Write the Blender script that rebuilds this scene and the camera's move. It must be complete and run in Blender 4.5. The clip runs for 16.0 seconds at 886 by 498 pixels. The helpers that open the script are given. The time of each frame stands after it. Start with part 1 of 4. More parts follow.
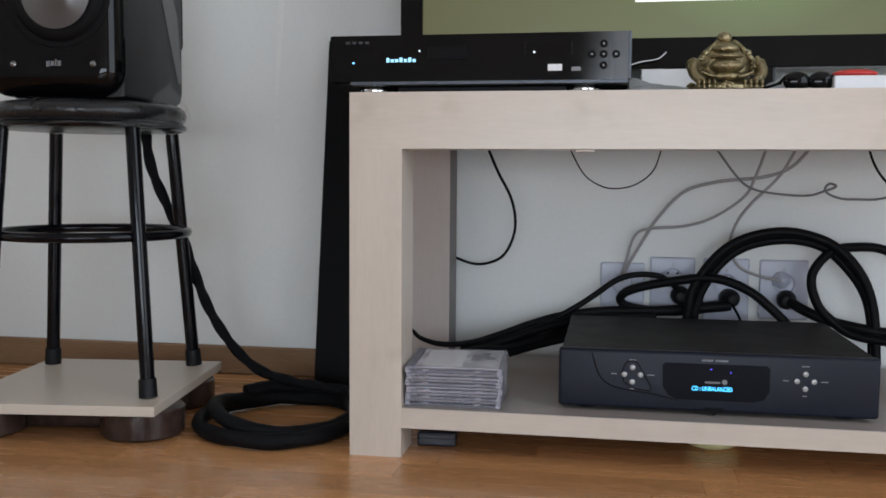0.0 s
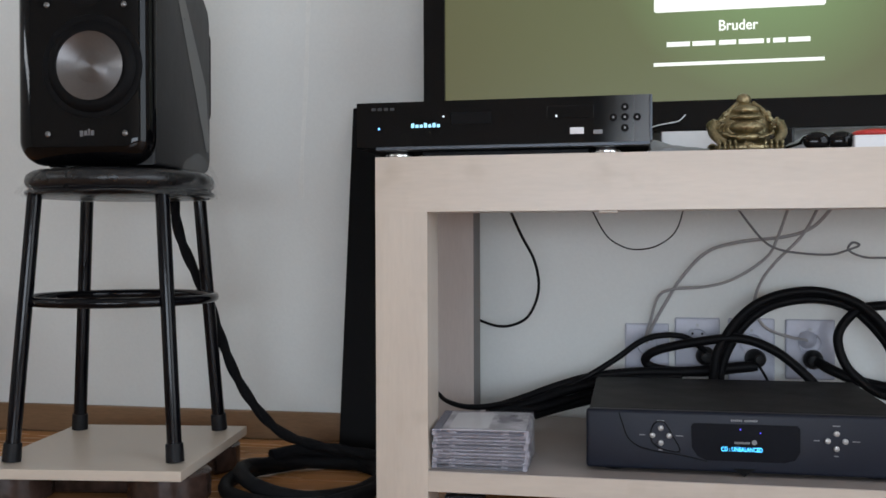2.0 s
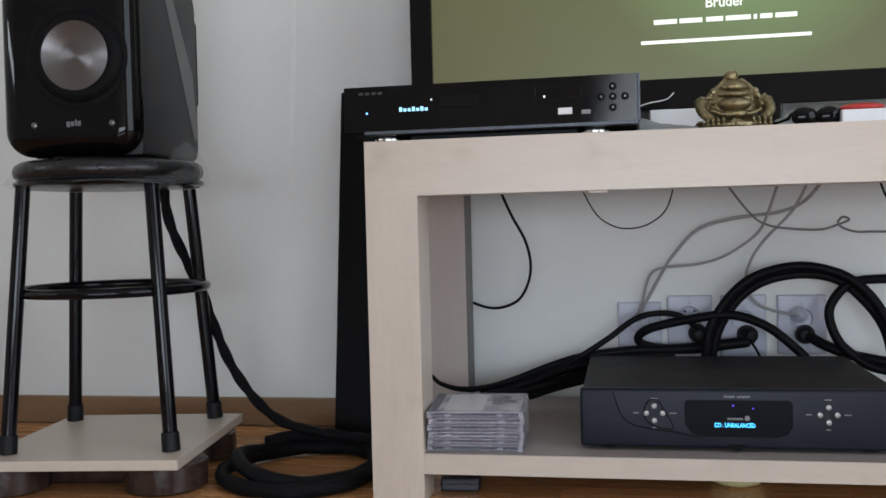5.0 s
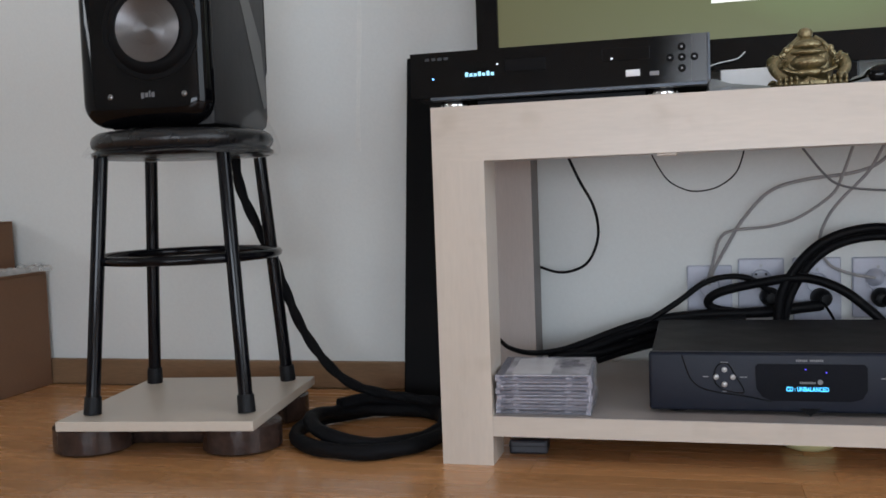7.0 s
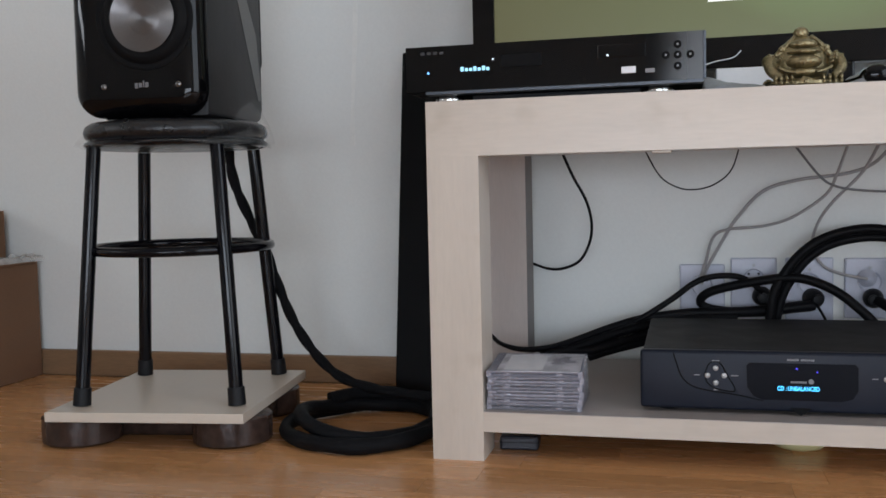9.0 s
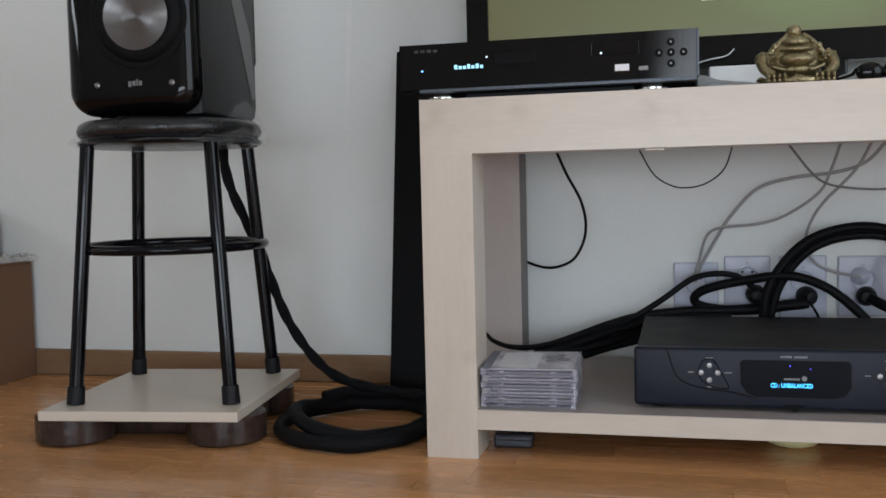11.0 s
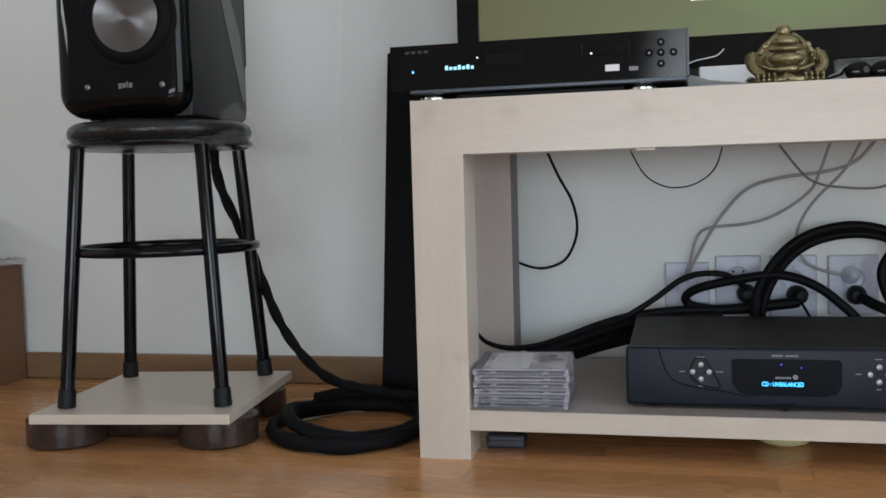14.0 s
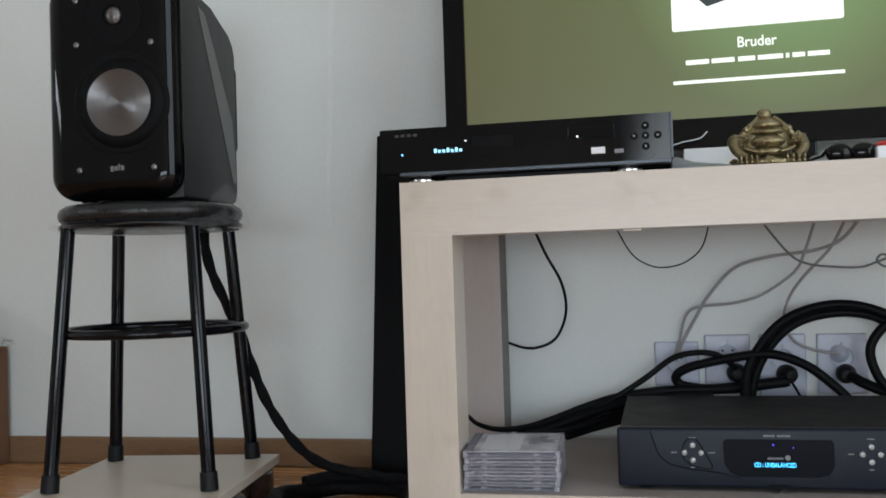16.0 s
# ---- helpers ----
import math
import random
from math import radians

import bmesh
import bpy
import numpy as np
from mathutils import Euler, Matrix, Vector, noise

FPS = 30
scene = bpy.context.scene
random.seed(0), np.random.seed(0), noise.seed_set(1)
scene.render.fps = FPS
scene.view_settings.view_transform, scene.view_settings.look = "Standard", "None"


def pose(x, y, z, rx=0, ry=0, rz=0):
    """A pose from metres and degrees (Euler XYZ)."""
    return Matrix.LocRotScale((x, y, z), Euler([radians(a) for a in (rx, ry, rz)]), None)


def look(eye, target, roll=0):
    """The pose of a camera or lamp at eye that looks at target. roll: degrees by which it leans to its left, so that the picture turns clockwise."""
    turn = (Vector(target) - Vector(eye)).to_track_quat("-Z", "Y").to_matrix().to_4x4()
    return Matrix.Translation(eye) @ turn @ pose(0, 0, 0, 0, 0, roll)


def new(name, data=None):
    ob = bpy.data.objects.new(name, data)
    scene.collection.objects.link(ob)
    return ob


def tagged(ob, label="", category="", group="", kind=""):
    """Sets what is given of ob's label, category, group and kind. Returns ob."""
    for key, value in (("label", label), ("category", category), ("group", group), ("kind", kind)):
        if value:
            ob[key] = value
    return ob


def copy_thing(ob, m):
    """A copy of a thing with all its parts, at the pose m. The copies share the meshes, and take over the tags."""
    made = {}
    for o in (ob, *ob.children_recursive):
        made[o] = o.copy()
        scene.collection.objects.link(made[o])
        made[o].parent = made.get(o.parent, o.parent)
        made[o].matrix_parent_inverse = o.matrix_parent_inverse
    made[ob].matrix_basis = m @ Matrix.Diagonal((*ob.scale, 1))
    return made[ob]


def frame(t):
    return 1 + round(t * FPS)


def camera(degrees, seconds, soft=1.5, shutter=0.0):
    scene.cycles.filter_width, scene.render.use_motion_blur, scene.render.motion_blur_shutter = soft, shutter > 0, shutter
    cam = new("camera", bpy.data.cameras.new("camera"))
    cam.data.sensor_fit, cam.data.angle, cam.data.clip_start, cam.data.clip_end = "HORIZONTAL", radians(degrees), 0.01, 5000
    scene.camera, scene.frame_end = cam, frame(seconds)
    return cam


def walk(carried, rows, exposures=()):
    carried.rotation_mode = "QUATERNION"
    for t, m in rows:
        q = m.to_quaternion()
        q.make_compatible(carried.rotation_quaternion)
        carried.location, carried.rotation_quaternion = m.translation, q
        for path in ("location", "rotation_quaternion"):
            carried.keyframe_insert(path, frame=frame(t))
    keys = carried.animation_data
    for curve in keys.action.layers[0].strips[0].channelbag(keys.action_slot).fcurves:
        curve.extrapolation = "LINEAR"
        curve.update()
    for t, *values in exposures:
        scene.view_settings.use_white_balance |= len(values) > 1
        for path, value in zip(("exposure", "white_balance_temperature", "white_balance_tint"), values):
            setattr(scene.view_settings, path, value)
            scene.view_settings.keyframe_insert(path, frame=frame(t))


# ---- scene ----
cam = camera(50.0, 16.0, soft=1.6, shutter=0.4)
PATH = [
    (0, (0.376, -1.342, 0.412), (0.029, 0.622, 0.262), 0.4),
    (0.2, (0.3728, -1.3428, 0.4104), (0.0087, 0.6185, 0.2673), 0.3),
    (0.5, (0.368, -1.344, 0.408), (-0.006, 0.617, 0.285), 0.4),
    (0.8, (0.3686, -1.35, 0.4092), (-0.0007, 0.6016, 0.3421), 0.3),
    (1, (0.369, -1.354, 0.41), (0.004, 0.612, 0.374), 0.0),
    (1.5, (0.369, -1.352, 0.41), (0.003, 0.614, 0.401), -0.4),
    (2, (0.368, -1.356, 0.407), (-0.018, 0.607, 0.395), -0.2),
    (2.5, (0.369, -1.355, 0.407), (0.0, 0.61, 0.385), -0.2),
    (3, (0.369, -1.355, 0.408), (0.001, 0.611, 0.381), -0.8),
    (5.3, (0.372, -1.356, 0.408), (-0.006, 0.607, 0.359), -1.6),
    (5.5, (0.367, -1.36, 0.411), (-0.027, 0.6, 0.394), -1.7),
    (5.8, (0.3706, -1.3654, 0.408), (-0.0503, 0.5857, 0.4836), -2.0),
    (6, (0.373, -1.369, 0.406), (-0.078, 0.578, 0.484), -1.6),
    (6.2, (0.3726, -1.3682, 0.4064), (-0.1015, 0.5799, 0.4806), -2.0),
    (6.5, (0.372, -1.367, 0.407), (-0.11, 0.573, 0.471), -1.9),
    (6.7, (0.3720, -1.3659, 0.4077), (-0.1071, 0.5683, 0.4476), -2.3),
    (6.8, (0.372, -1.3652, 0.4082), (-0.1219, 0.5651, 0.3918), -2.4),
    (7, (0.372, -1.364, 0.409), (-0.138, 0.566, 0.29), -2.1),
    (7.5, (0.372, -1.363, 0.407), (-0.141, 0.566, 0.277), -1.5),
    (8, (0.372, -1.363, 0.408), (-0.139, 0.566, 0.275), -1.3),
    (8.5, (0.372, -1.362, 0.405), (-0.136, 0.568, 0.279), -1.1),
    (9, (0.372, -1.361, 0.405), (-0.125, 0.572, 0.28), -1.3),
    (11.5, (0.374, -1.362, 0.4), (-0.111, 0.574, 0.277), -1.4),
    (12, (0.374, -1.363, 0.401), (-0.108, 0.574, 0.279), -1.5),
    (12.5, (0.375, -1.362, 0.4), (-0.102, 0.577, 0.281), -1.5),
    (13, (0.375, -1.362, 0.401), (-0.098, 0.578, 0.278), -1.5),
    (13.5, (0.375, -1.361, 0.399), (-0.097, 0.578, 0.275), -1.5),
    (14, (0.374, -1.362, 0.399), (-0.096, 0.578, 0.279), -1.6),
    (14.5, (0.376, -1.361, 0.401), (-0.09, 0.581, 0.294), -1.7),
    (15, (0.376, -1.362, 0.4), (-0.081, 0.584, 0.323), -1.4),
    (15.5, (0.376, -1.365, 0.401), (-0.071, 0.585, 0.376), -1.7),
    (15.8, (0.3754, -1.3662, 0.401), (-0.0657, 0.5849, 0.4203), -1.9),
    (16, (0.375, -1.367, 0.401), (-0.069, 0.583, 0.447), -1.8),
]
walk(cam, [(t, look(eye, target, roll)) for t, eye, target, roll in PATH],
     exposures=[(0, 0.03, 6500, 10), (3, 0.03, 6500, 10), (6, 0.03, 6500, 10), (7.5, 0.03, 6500, 11), (9, 0.03, 6500, 11), (11.5, 0.03, 6500, 8), (14, 0.03, 6500, 7), (16, 0.03, 6500, 6)])

# ---- world, daylight and lamps ----
world = bpy.data.worlds.new("world")
scene.world = world
world.use_nodes = True
wn = world.node_tree
sky = wn.nodes.new("ShaderNodeTexSky")
sky.sky_type, sky.sun_disc = "NISHITA", False
sky.sun_elevation, sky.sun_rotation = radians(40), radians(200)
wn.nodes["Background"].inputs["Strength"].default_value = 0.1
wn.links.new(sky.outputs[0], wn.nodes["Background"].inputs[0])

ROOM_W, ROOM_E, ROOM_S, ROOM_N, ROOM_H = -2.6, 2.4, -3.3, 0.523, 2.6


def area_lamp(name, m, sx, sy, watts, color):
    data = bpy.data.lights.new(name, "AREA")
    data.shape, data.size, data.size_y, data.energy, data.color = "RECTANGLE", sx, sy, watts, color
    ob = new(name, data)
    ob.matrix_world = m
    return ob


# area lamps at unseen window openings; south and east are added fill light
area_lamp("fill_south", look((0.60, ROOM_S + 0.02, 0.47), (0.60, 0, 0.47)), 2.1, 0.55, 34.5, (0.745, 0.855, 1.0))
area_lamp("fill_east", look((ROOM_E - 0.02, -1.6, 1.12), (0, -1.6, 1.0)), 1.9, 2.0, 39, (0.81, 0.895, 1.0))
# narrow strip, sized so its reflection draws a streak on the loudspeaker's edge
area_lamp("daylight_west", look((ROOM_W + 0.02, -1.72, 1.16), (0, -1.72, 1.12)), 1.7, 0.12, 6.5, (0.88, 0.93, 0.98))

# ---- materials ----


def mat(name, color, rough=0.5, metal=0.0, vary=0.12, scale=8.0, fine=120.0, bump=0.05, stretch=(1, 1, 1), coat=0.0,
        alpha=1.0, island=0.0, fine_vary=0.5, spec=0.5):
    """A surface with colour variation at two scales, uneven gloss and fine relief, in metres of the object's own space."""
    m = bpy.data.materials.new(name)
    m.use_nodes = True
    t = m.node_tree
    n, l = t.nodes, t.links
    b = n["Principled BSDF"]
    b.inputs["Roughness"].default_value, b.inputs["Metallic"].default_value = rough, metal
    b.inputs["Coat Weight"].default_value, b.inputs["Alpha"].default_value = coat, alpha
    b.inputs["Coat Roughness"].default_value = 0.08
    b.inputs["Specular IOR Level"].default_value = spec
    co = n.new("ShaderNodeTexCoord")
    mp = n.new("ShaderNodeMapping")
    mp.inputs["Scale"].default_value = stretch
    l.new(co.outputs["Object"], mp.inputs["Vector"])
    big, small = n.new("ShaderNodeTexNoise"), n.new("ShaderNodeTexNoise")
    big.inputs["Scale"].default_value, small.inputs["Scale"].default_value = scale, fine
    big.inputs["Detail"].default_value, small.inputs["Detail"].default_value = 5, 3
    l.new(mp.outputs[0], big.inputs["Vector"])
    l.new(mp.outputs[0], small.inputs["Vector"])
    add = n.new("ShaderNodeMix")
    add.data_type = "FLOAT"
    add.inputs[0].default_value = fine_vary
    l.new(big.outputs[0], add.inputs[2])
    l.new(small.outputs[0], add.inputs[3])
    ramp = n.new("ShaderNodeValToRGB")
    lo = [max(0, c * (1 - vary)) for c in color]
    hi = [min(1, c * (1 + vary)) for c in color]
    ramp.color_ramp.elements[0].position, ramp.color_ramp.elements[0].color = 0.3, (*lo, 1)
    ramp.color_ramp.elements[1].position, ramp.color_ramp.elements[1].color = 0.7, (*hi, 1)
    l.new(add.outputs[0], ramp.inputs[0])
    out = ramp.outputs[0]
    if island:
        info = n.new("ShaderNodeObjectInfo")
        hsv = n.new("ShaderNodeHueSaturation")
        mr = n.new("ShaderNodeMapRange")
        mr.inputs[3].default_value, mr.inputs[4].default_value = 1 - island, 1 + island
        l.new(info.outputs["Random"], mr.inputs[0])
        l.new(mr.outputs[0], hsv.inputs["Value"])
        l.new(out, hsv.inputs["Color"])
        out = hsv.outputs[0]
    l.new(out, b.inputs["Base Color"])
    rr = n.new("ShaderNodeMapRange")
    rr.inputs[3].default_value, rr.inputs[4].default_value = max(0.02, rough * 0.8), min(1, rough * 1.2)
    l.new(big.outputs[0], rr.inputs[0])
    l.new(rr.outputs[0], b.inputs["Roughness"])
    if bump:
        bp = n.new("ShaderNodeBump")
        bp.inputs["Strength"].default_value, bp.inputs["Distance"].default_value = bump, 0.002
        l.new(small.outputs[0], bp.inputs["Height"])
        l.new(bp.outputs[0], b.inputs["Normal"])
    return m


def glow(name, color, strength):
    m = bpy.data.materials.new(name)
    m.use_nodes = True
    b = m.node_tree.nodes["Principled BSDF"]
    b.inputs["Base Color"].default_value = (0.02, 0.02, 0.02, 1)
    b.inputs["Emission Color"].default_value = (*color, 1)
    b.inputs["Emission Strength"].default_value = strength
    return m


def clear(name, tint, rough, weight):
    """Thin clear plastic: mostly see-through, with a glossy film."""
    m = bpy.data.materials.new(name)
    m.use_nodes = True
    t = m.node_tree
    b, o = t.nodes["Principled BSDF"], t.nodes["Material Output"]
    b.inputs["Base Color"].default_value, b.inputs["Roughness"].default_value = (*tint, 1), rough
    tr, mx = t.nodes.new("ShaderNodeBsdfTransparent"), t.nodes.new("ShaderNodeMixShader")
    noise_tex, mr = t.nodes.new("ShaderNodeTexNoise"), t.nodes.new("ShaderNodeMapRange")
    co = t.nodes.new("ShaderNodeTexCoord")
    t.links.new(co.outputs["Object"], noise_tex.inputs["Vector"])
    noise_tex.inputs["Scale"].default_value = 35
    mr.inputs[3].default_value, mr.inputs[4].default_value = weight * 0.6, min(1, weight * 1.4)
    t.links.new(noise_tex.outputs[0], mr.inputs[0])
    t.links.new(mr.outputs[0], mx.inputs[0])
    t.links.new(tr.outputs[0], mx.inputs[1])
    t.links.new(b.outputs[0], mx.inputs[2])
    t.links.new(mx.outputs[0], o.inputs["Surface"])
    return m


M_WALL = mat("wall_paint", (0.742, 0.760, 0.742), 0.55, vary=0.03, scale=1.6, fine=160, bump=0.12)
M_WALL_PLAIN = mat("plain_paint", (0.7, 0.69, 0.66), 0.7, vary=0.04, scale=1.2, fine=90, bump=0.05)
M_CEIL = mat("ceiling_paint", (0.8, 0.8, 0.78), 0.8, vary=0.02, scale=1.0, fine=80)
M_PLANK = mat("laminate_plank", (0.54, 0.262, 0.105), 0.27, vary=0.19, scale=5, fine=26, bump=0.03, stretch=(0.7, 7, 7), island=0.15, coat=0.2)
M_GROUT = mat("plank_joint", (0.42, 0.21, 0.085), 0.5, vary=0.2)
M_SKIRT = mat("laminate_baseboard", (0.235, 0.142, 0.078), 0.4, vary=0.2, scale=5, fine=40, bump=0.04, stretch=(1, 9, 9))
M_BIRCH_V = mat("birch_veneer_upright", (0.562, 0.484, 0.409), 0.31, vary=0.09, scale=3, fine=28, bump=0.02, stretch=(7, 7, 1.0), fine_vary=0.35)
M_BIRCH_H = mat("birch_veneer_level", (0.562, 0.484, 0.409), 0.31, vary=0.09, scale=3, fine=28, bump=0.02, stretch=(1.0, 7, 7), fine_vary=0.35)
for _m in (M_BIRCH_V, M_BIRCH_H):
    _t = _m.node_tree
    _b = _t.nodes["Principled BSDF"]
    _src = _b.inputs["Base Color"].links[0].from_socket
    _co, _nz, _rp, _mx = _t.nodes.new("ShaderNodeTexCoord"), _t.nodes.new("ShaderNodeTexNoise"), _t.nodes.new("ShaderNodeValToRGB"), _t.nodes.new("ShaderNodeMix")
    _nz.inputs["Scale"].default_value, _nz.inputs["Detail"].default_value = 17, 2
    _rp.color_ramp.elements[0].position, _rp.color_ramp.elements[0].color = 0.58, (0, 0, 0, 1)
    _rp.color_ramp.elements[1].position, _rp.color_ramp.elements[1].color = 0.78, (0.4, 0.4, 0.4, 1)
    _mx.data_type = "RGBA"
    _mx.inputs[7].default_value = (0.40, 0.33, 0.25, 1)
    _t.links.new(_co.outputs["Object"], _nz.inputs["Vector"])
    _t.links.new(_nz.outputs[0], _rp.inputs[0])
    _t.links.new(_rp.outputs[0], _mx.inputs[0])
    _t.links.new(_src, _mx.inputs[6])
    _t.links.new(_mx.outputs[2], _b.inputs["Base Color"])
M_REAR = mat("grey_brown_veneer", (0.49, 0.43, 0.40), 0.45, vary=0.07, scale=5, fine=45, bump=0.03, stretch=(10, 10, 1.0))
M_SHELF_TOP = mat("darker_shelf_top", (0.33, 0.285, 0.26), 0.4, vary=0.08, scale=5, fine=45, bump=0.03, stretch=(1, 10, 10))
M_LEG_SIDE = mat("dark_side_tone", (0.17, 0.15, 0.145), 0.5, vary=0.1, scale=5, fine=45, bump=0.03)
M_BOARD = mat("pale_laminate_board", (0.58, 0.50, 0.415), 0.36, vary=0.05, scale=6, fine=70, bump=0.02, stretch=(1, 5, 5))
M_PUCK = mat("brown_wrapped_puck", (0.040, 0.024, 0.019), 0.22, vary=0.5, scale=25, fine=80, bump=0.35, spec=0.3)
M_STEEL_BLACK = mat("black_enamel", (0.003, 0.003, 0.0045), 0.12, vary=0.3, scale=20, fine=150, bump=0.05, spec=0.22)
M_RUBBER = mat("black_rubber", (0.006, 0.006, 0.007), 0.5, vary=0.3, scale=30, fine=200, bump=0.1, spec=0.22)
M_VINYL = mat("black_vinyl", (0.010, 0.010, 0.011), 0.28, vary=0.5, scale=25, fine=220, bump=0.4, spec=0.42)
M_GLOSS = mat("black_gloss", (0.002, 0.002, 0.0025), 0.07, vary=0.3, scale=15, fine=200, bump=0.0, spec=0.22)
M_CAB = mat("black_ash_vinyl", (0.020, 0.020, 0.021), 0.42, vary=0.35, scale=30, fine=260, bump=0.06, stretch=(1, 1, 0.25), spec=0.2)
M_BAFFLE = mat("black_piano_lacquer", (0.002, 0.002, 0.0025), 0.05, vary=0.3, scale=15, fine=200, bump=0.0, spec=0.23)
M_CONE = mat("brushed_cone", (0.18, 0.172, 0.172), 0.36, metal=0.9, vary=0.06, scale=30, fine=220, bump=0.02)
_cone = M_CONE.node_tree
# turned finish: the sheen spreads along the radius of the cone
_co, _sub, _flat, _vt = (_cone.nodes.new("ShaderNode" + k) for k in ("TexCoord", "VectorMath", "VectorMath", "VectorTransform"))
_sub.operation, _flat.operation = "SUBTRACT", "MULTIPLY"
_sub.inputs[1].default_value, _flat.inputs[1].default_value = (0.0195, 0, 0.157), (1, 0, 1)
_vt.vector_type, _vt.convert_from, _vt.convert_to = "VECTOR", "OBJECT", "WORLD"
for _a, _b in ((_co.outputs["Object"], _sub.inputs[0]), (_sub.outputs[0], _flat.inputs[0]), (_flat.outputs[0], _vt.inputs[0]), (_vt.outputs[0], _cone.nodes["Principled BSDF"].inputs["Tangent"])):
    _cone.links.new(_a, _b)
_cone.nodes["Principled BSDF"].inputs["Anisotropic"].default_value = 0.93
M_SCREW = mat("steel_screw", (0.2, 0.2, 0.2), 0.3, metal=1.0, vary=0.1, scale=60)
M_CHROME = mat("chrome", (0.7, 0.7, 0.7), 0.12, metal=1.0, vary=0.05, scale=40, bump=0)
M_GREY_MARK = mat("grey_print", (0.22, 0.22, 0.23), 0.5, vary=0.08, scale=60)
M_ALU_BLACK = mat("black_panel_lacquer", (0.003, 0.003, 0.0035), 0.5, vary=0.3, spec=0.1, scale=12, fine=300, bump=0.06, stretch=(0.3, 1, 6))
M_ALU_GREY = mat("grey_brushed_metal", (0.075, 0.085, 0.1), 0.38, metal=0.6, vary=0.12, scale=12, fine=300, bump=0.06, stretch=(0.3, 1, 6))
M_ALU_CTRL = mat("black_brushed_metal", (0.003, 0.0038, 0.005), 0.3, metal=0.0, spec=0.18, vary=0.12, scale=12, fine=300, bump=0.02, stretch=(0.3, 1, 6))
# roughness and specular rise towards the player's end, standing in for a reflected sheen
_t = M_ALU_CTRL.node_tree
_co, _sx = _t.nodes.new("ShaderNodeTexCoord"), _t.nodes.new("ShaderNodeSeparateXYZ")
_t.links.new(_co.outputs["Object"], _sx.inputs[0])
for _name, _lo, _hi in (("Roughness", 0.07, 0.38), ("Specular IOR Level", 0.2, 0.95)):
    _mr = _t.nodes.new("ShaderNodeMapRange")
    _mr.inputs[1].default_value, _mr.inputs[2].default_value = 0.325, 0.4
    _mr.inputs[3].default_value, _mr.inputs[4].default_value = _lo, _hi
    _t.links.new(_sx.outputs[0], _mr.inputs[0])
    _t.links.new(_mr.outputs[0], _t.nodes["Principled BSDF"].inputs[_name])
M_DIM_MARK = mat("dim_grey_print", (0.025, 0.025, 0.027), 0.5, vary=0.08, scale=60)
M_MID_MARK = mat("mid_grey_print", (0.13, 0.13, 0.135), 0.5, vary=0.08, scale=60)
M_STRIP = mat("sheen_strip", (0.085, 0.085, 0.082), 0.3, vary=0.1, scale=20, fine=120, bump=0.03)
M_AMP = mat("slate_painted_metal", (0.0095, 0.012, 0.021), 0.42, metal=0.0, spec=0.22, vary=0.18, scale=20, fine=400, bump=0.06)
M_AMP_TOP = mat("black_painted_metal", (0.003, 0.003, 0.0035), 0.6, vary=0.25, scale=20, fine=300, bump=0.1, spec=0.12)
M_AMP_LID = mat("grey_black_painted_metal", (0.0125, 0.0115, 0.0112), 0.55, vary=0.2, scale=20, fine=300, bump=0.1, spec=0.15)
M_WINDOW_BLACK = mat("dark_display_window", (0.0015, 0.0015, 0.004), 0.12, vary=0.2, scale=20, bump=0, spec=0.06)
M_BUTTON = mat("silver_button", (0.34, 0.335, 0.33), 0.35, metal=0.4, vary=0.08, scale=60)
M_WHITE_PL = mat("white_plastic", (0.72, 0.72, 0.74), 0.35, vary=0.04, scale=20, fine=150, bump=0.02)
M_SOCKET = mat("socket_plastic", (0.47, 0.49, 0.58), 0.22, vary=0.05, scale=30, fine=150, bump=0.02)
M_SOCKET_DARK = mat("socket_recess", (0.36, 0.37, 0.41), 0.35, vary=0.08, scale=30, fine=150, bump=0.02)
M_SOCKET_DIM = mat("dark_blue_grey_plastic", (0.016, 0.018, 0.026), 0.3, vary=0.2, scale=30, fine=150, bump=0.02)
M_CABLE = mat("black_cable", (0.004, 0.004, 0.005), 0.5, vary=0.4, scale=60, fine=400, bump=0.3, spec=0.13)
M_BRAID = mat("black_braided_sleeve", (0.005, 0.005, 0.006), 0.6, vary=0.6, scale=150, fine=600, bump=0.8, spec=0.12)
M_CABLE_GREY = mat("grey_cable", (0.32, 0.31, 0.31), 0.45, vary=0.1, scale=60, fine=300, bump=0.1)
M_CABLE_DIM = mat("dim_grey_cable", (0.16, 0.16, 0.165), 0.45, vary=0.15, scale=60, fine=300, bump=0.1)
M_BRASS = mat("aged_brass", (0.26, 0.215, 0.12), 0.31, metal=0.85, vary=0.45, scale=70, fine=260, bump=0.8)
M_CARD = mat("corrugated_cardboard", (0.175, 0.089, 0.046), 0.8, vary=0.1, scale=7, fine=90, bump=0.15, stretch=(1, 1, 5))
M_RED = mat("red_plastic", (0.5, 0.03, 0.025), 0.4, vary=0.12, scale=30)
M_GREY_CLOTH = mat("grey_cloth", (0.31, 0.325, 0.34), 0.7, vary=0.15, scale=25, fine=300, bump=0.3)
M_STREAK = mat("streak_paint", (0.765, 0.775, 0.75), 0.4, vary=0.05, scale=30, fine=160, bump=0.12)
M_PAPER = mat("white_paper", (0.8, 0.8, 0.8), 0.7, vary=0.03, scale=20)
M_INLAY = mat("cd_inlay_print", (0.1, 0.092, 0.115), 0.5, vary=0.6, scale=38, fine=160, bump=0, stretch=(1, 1, 0.4), island=0.6)
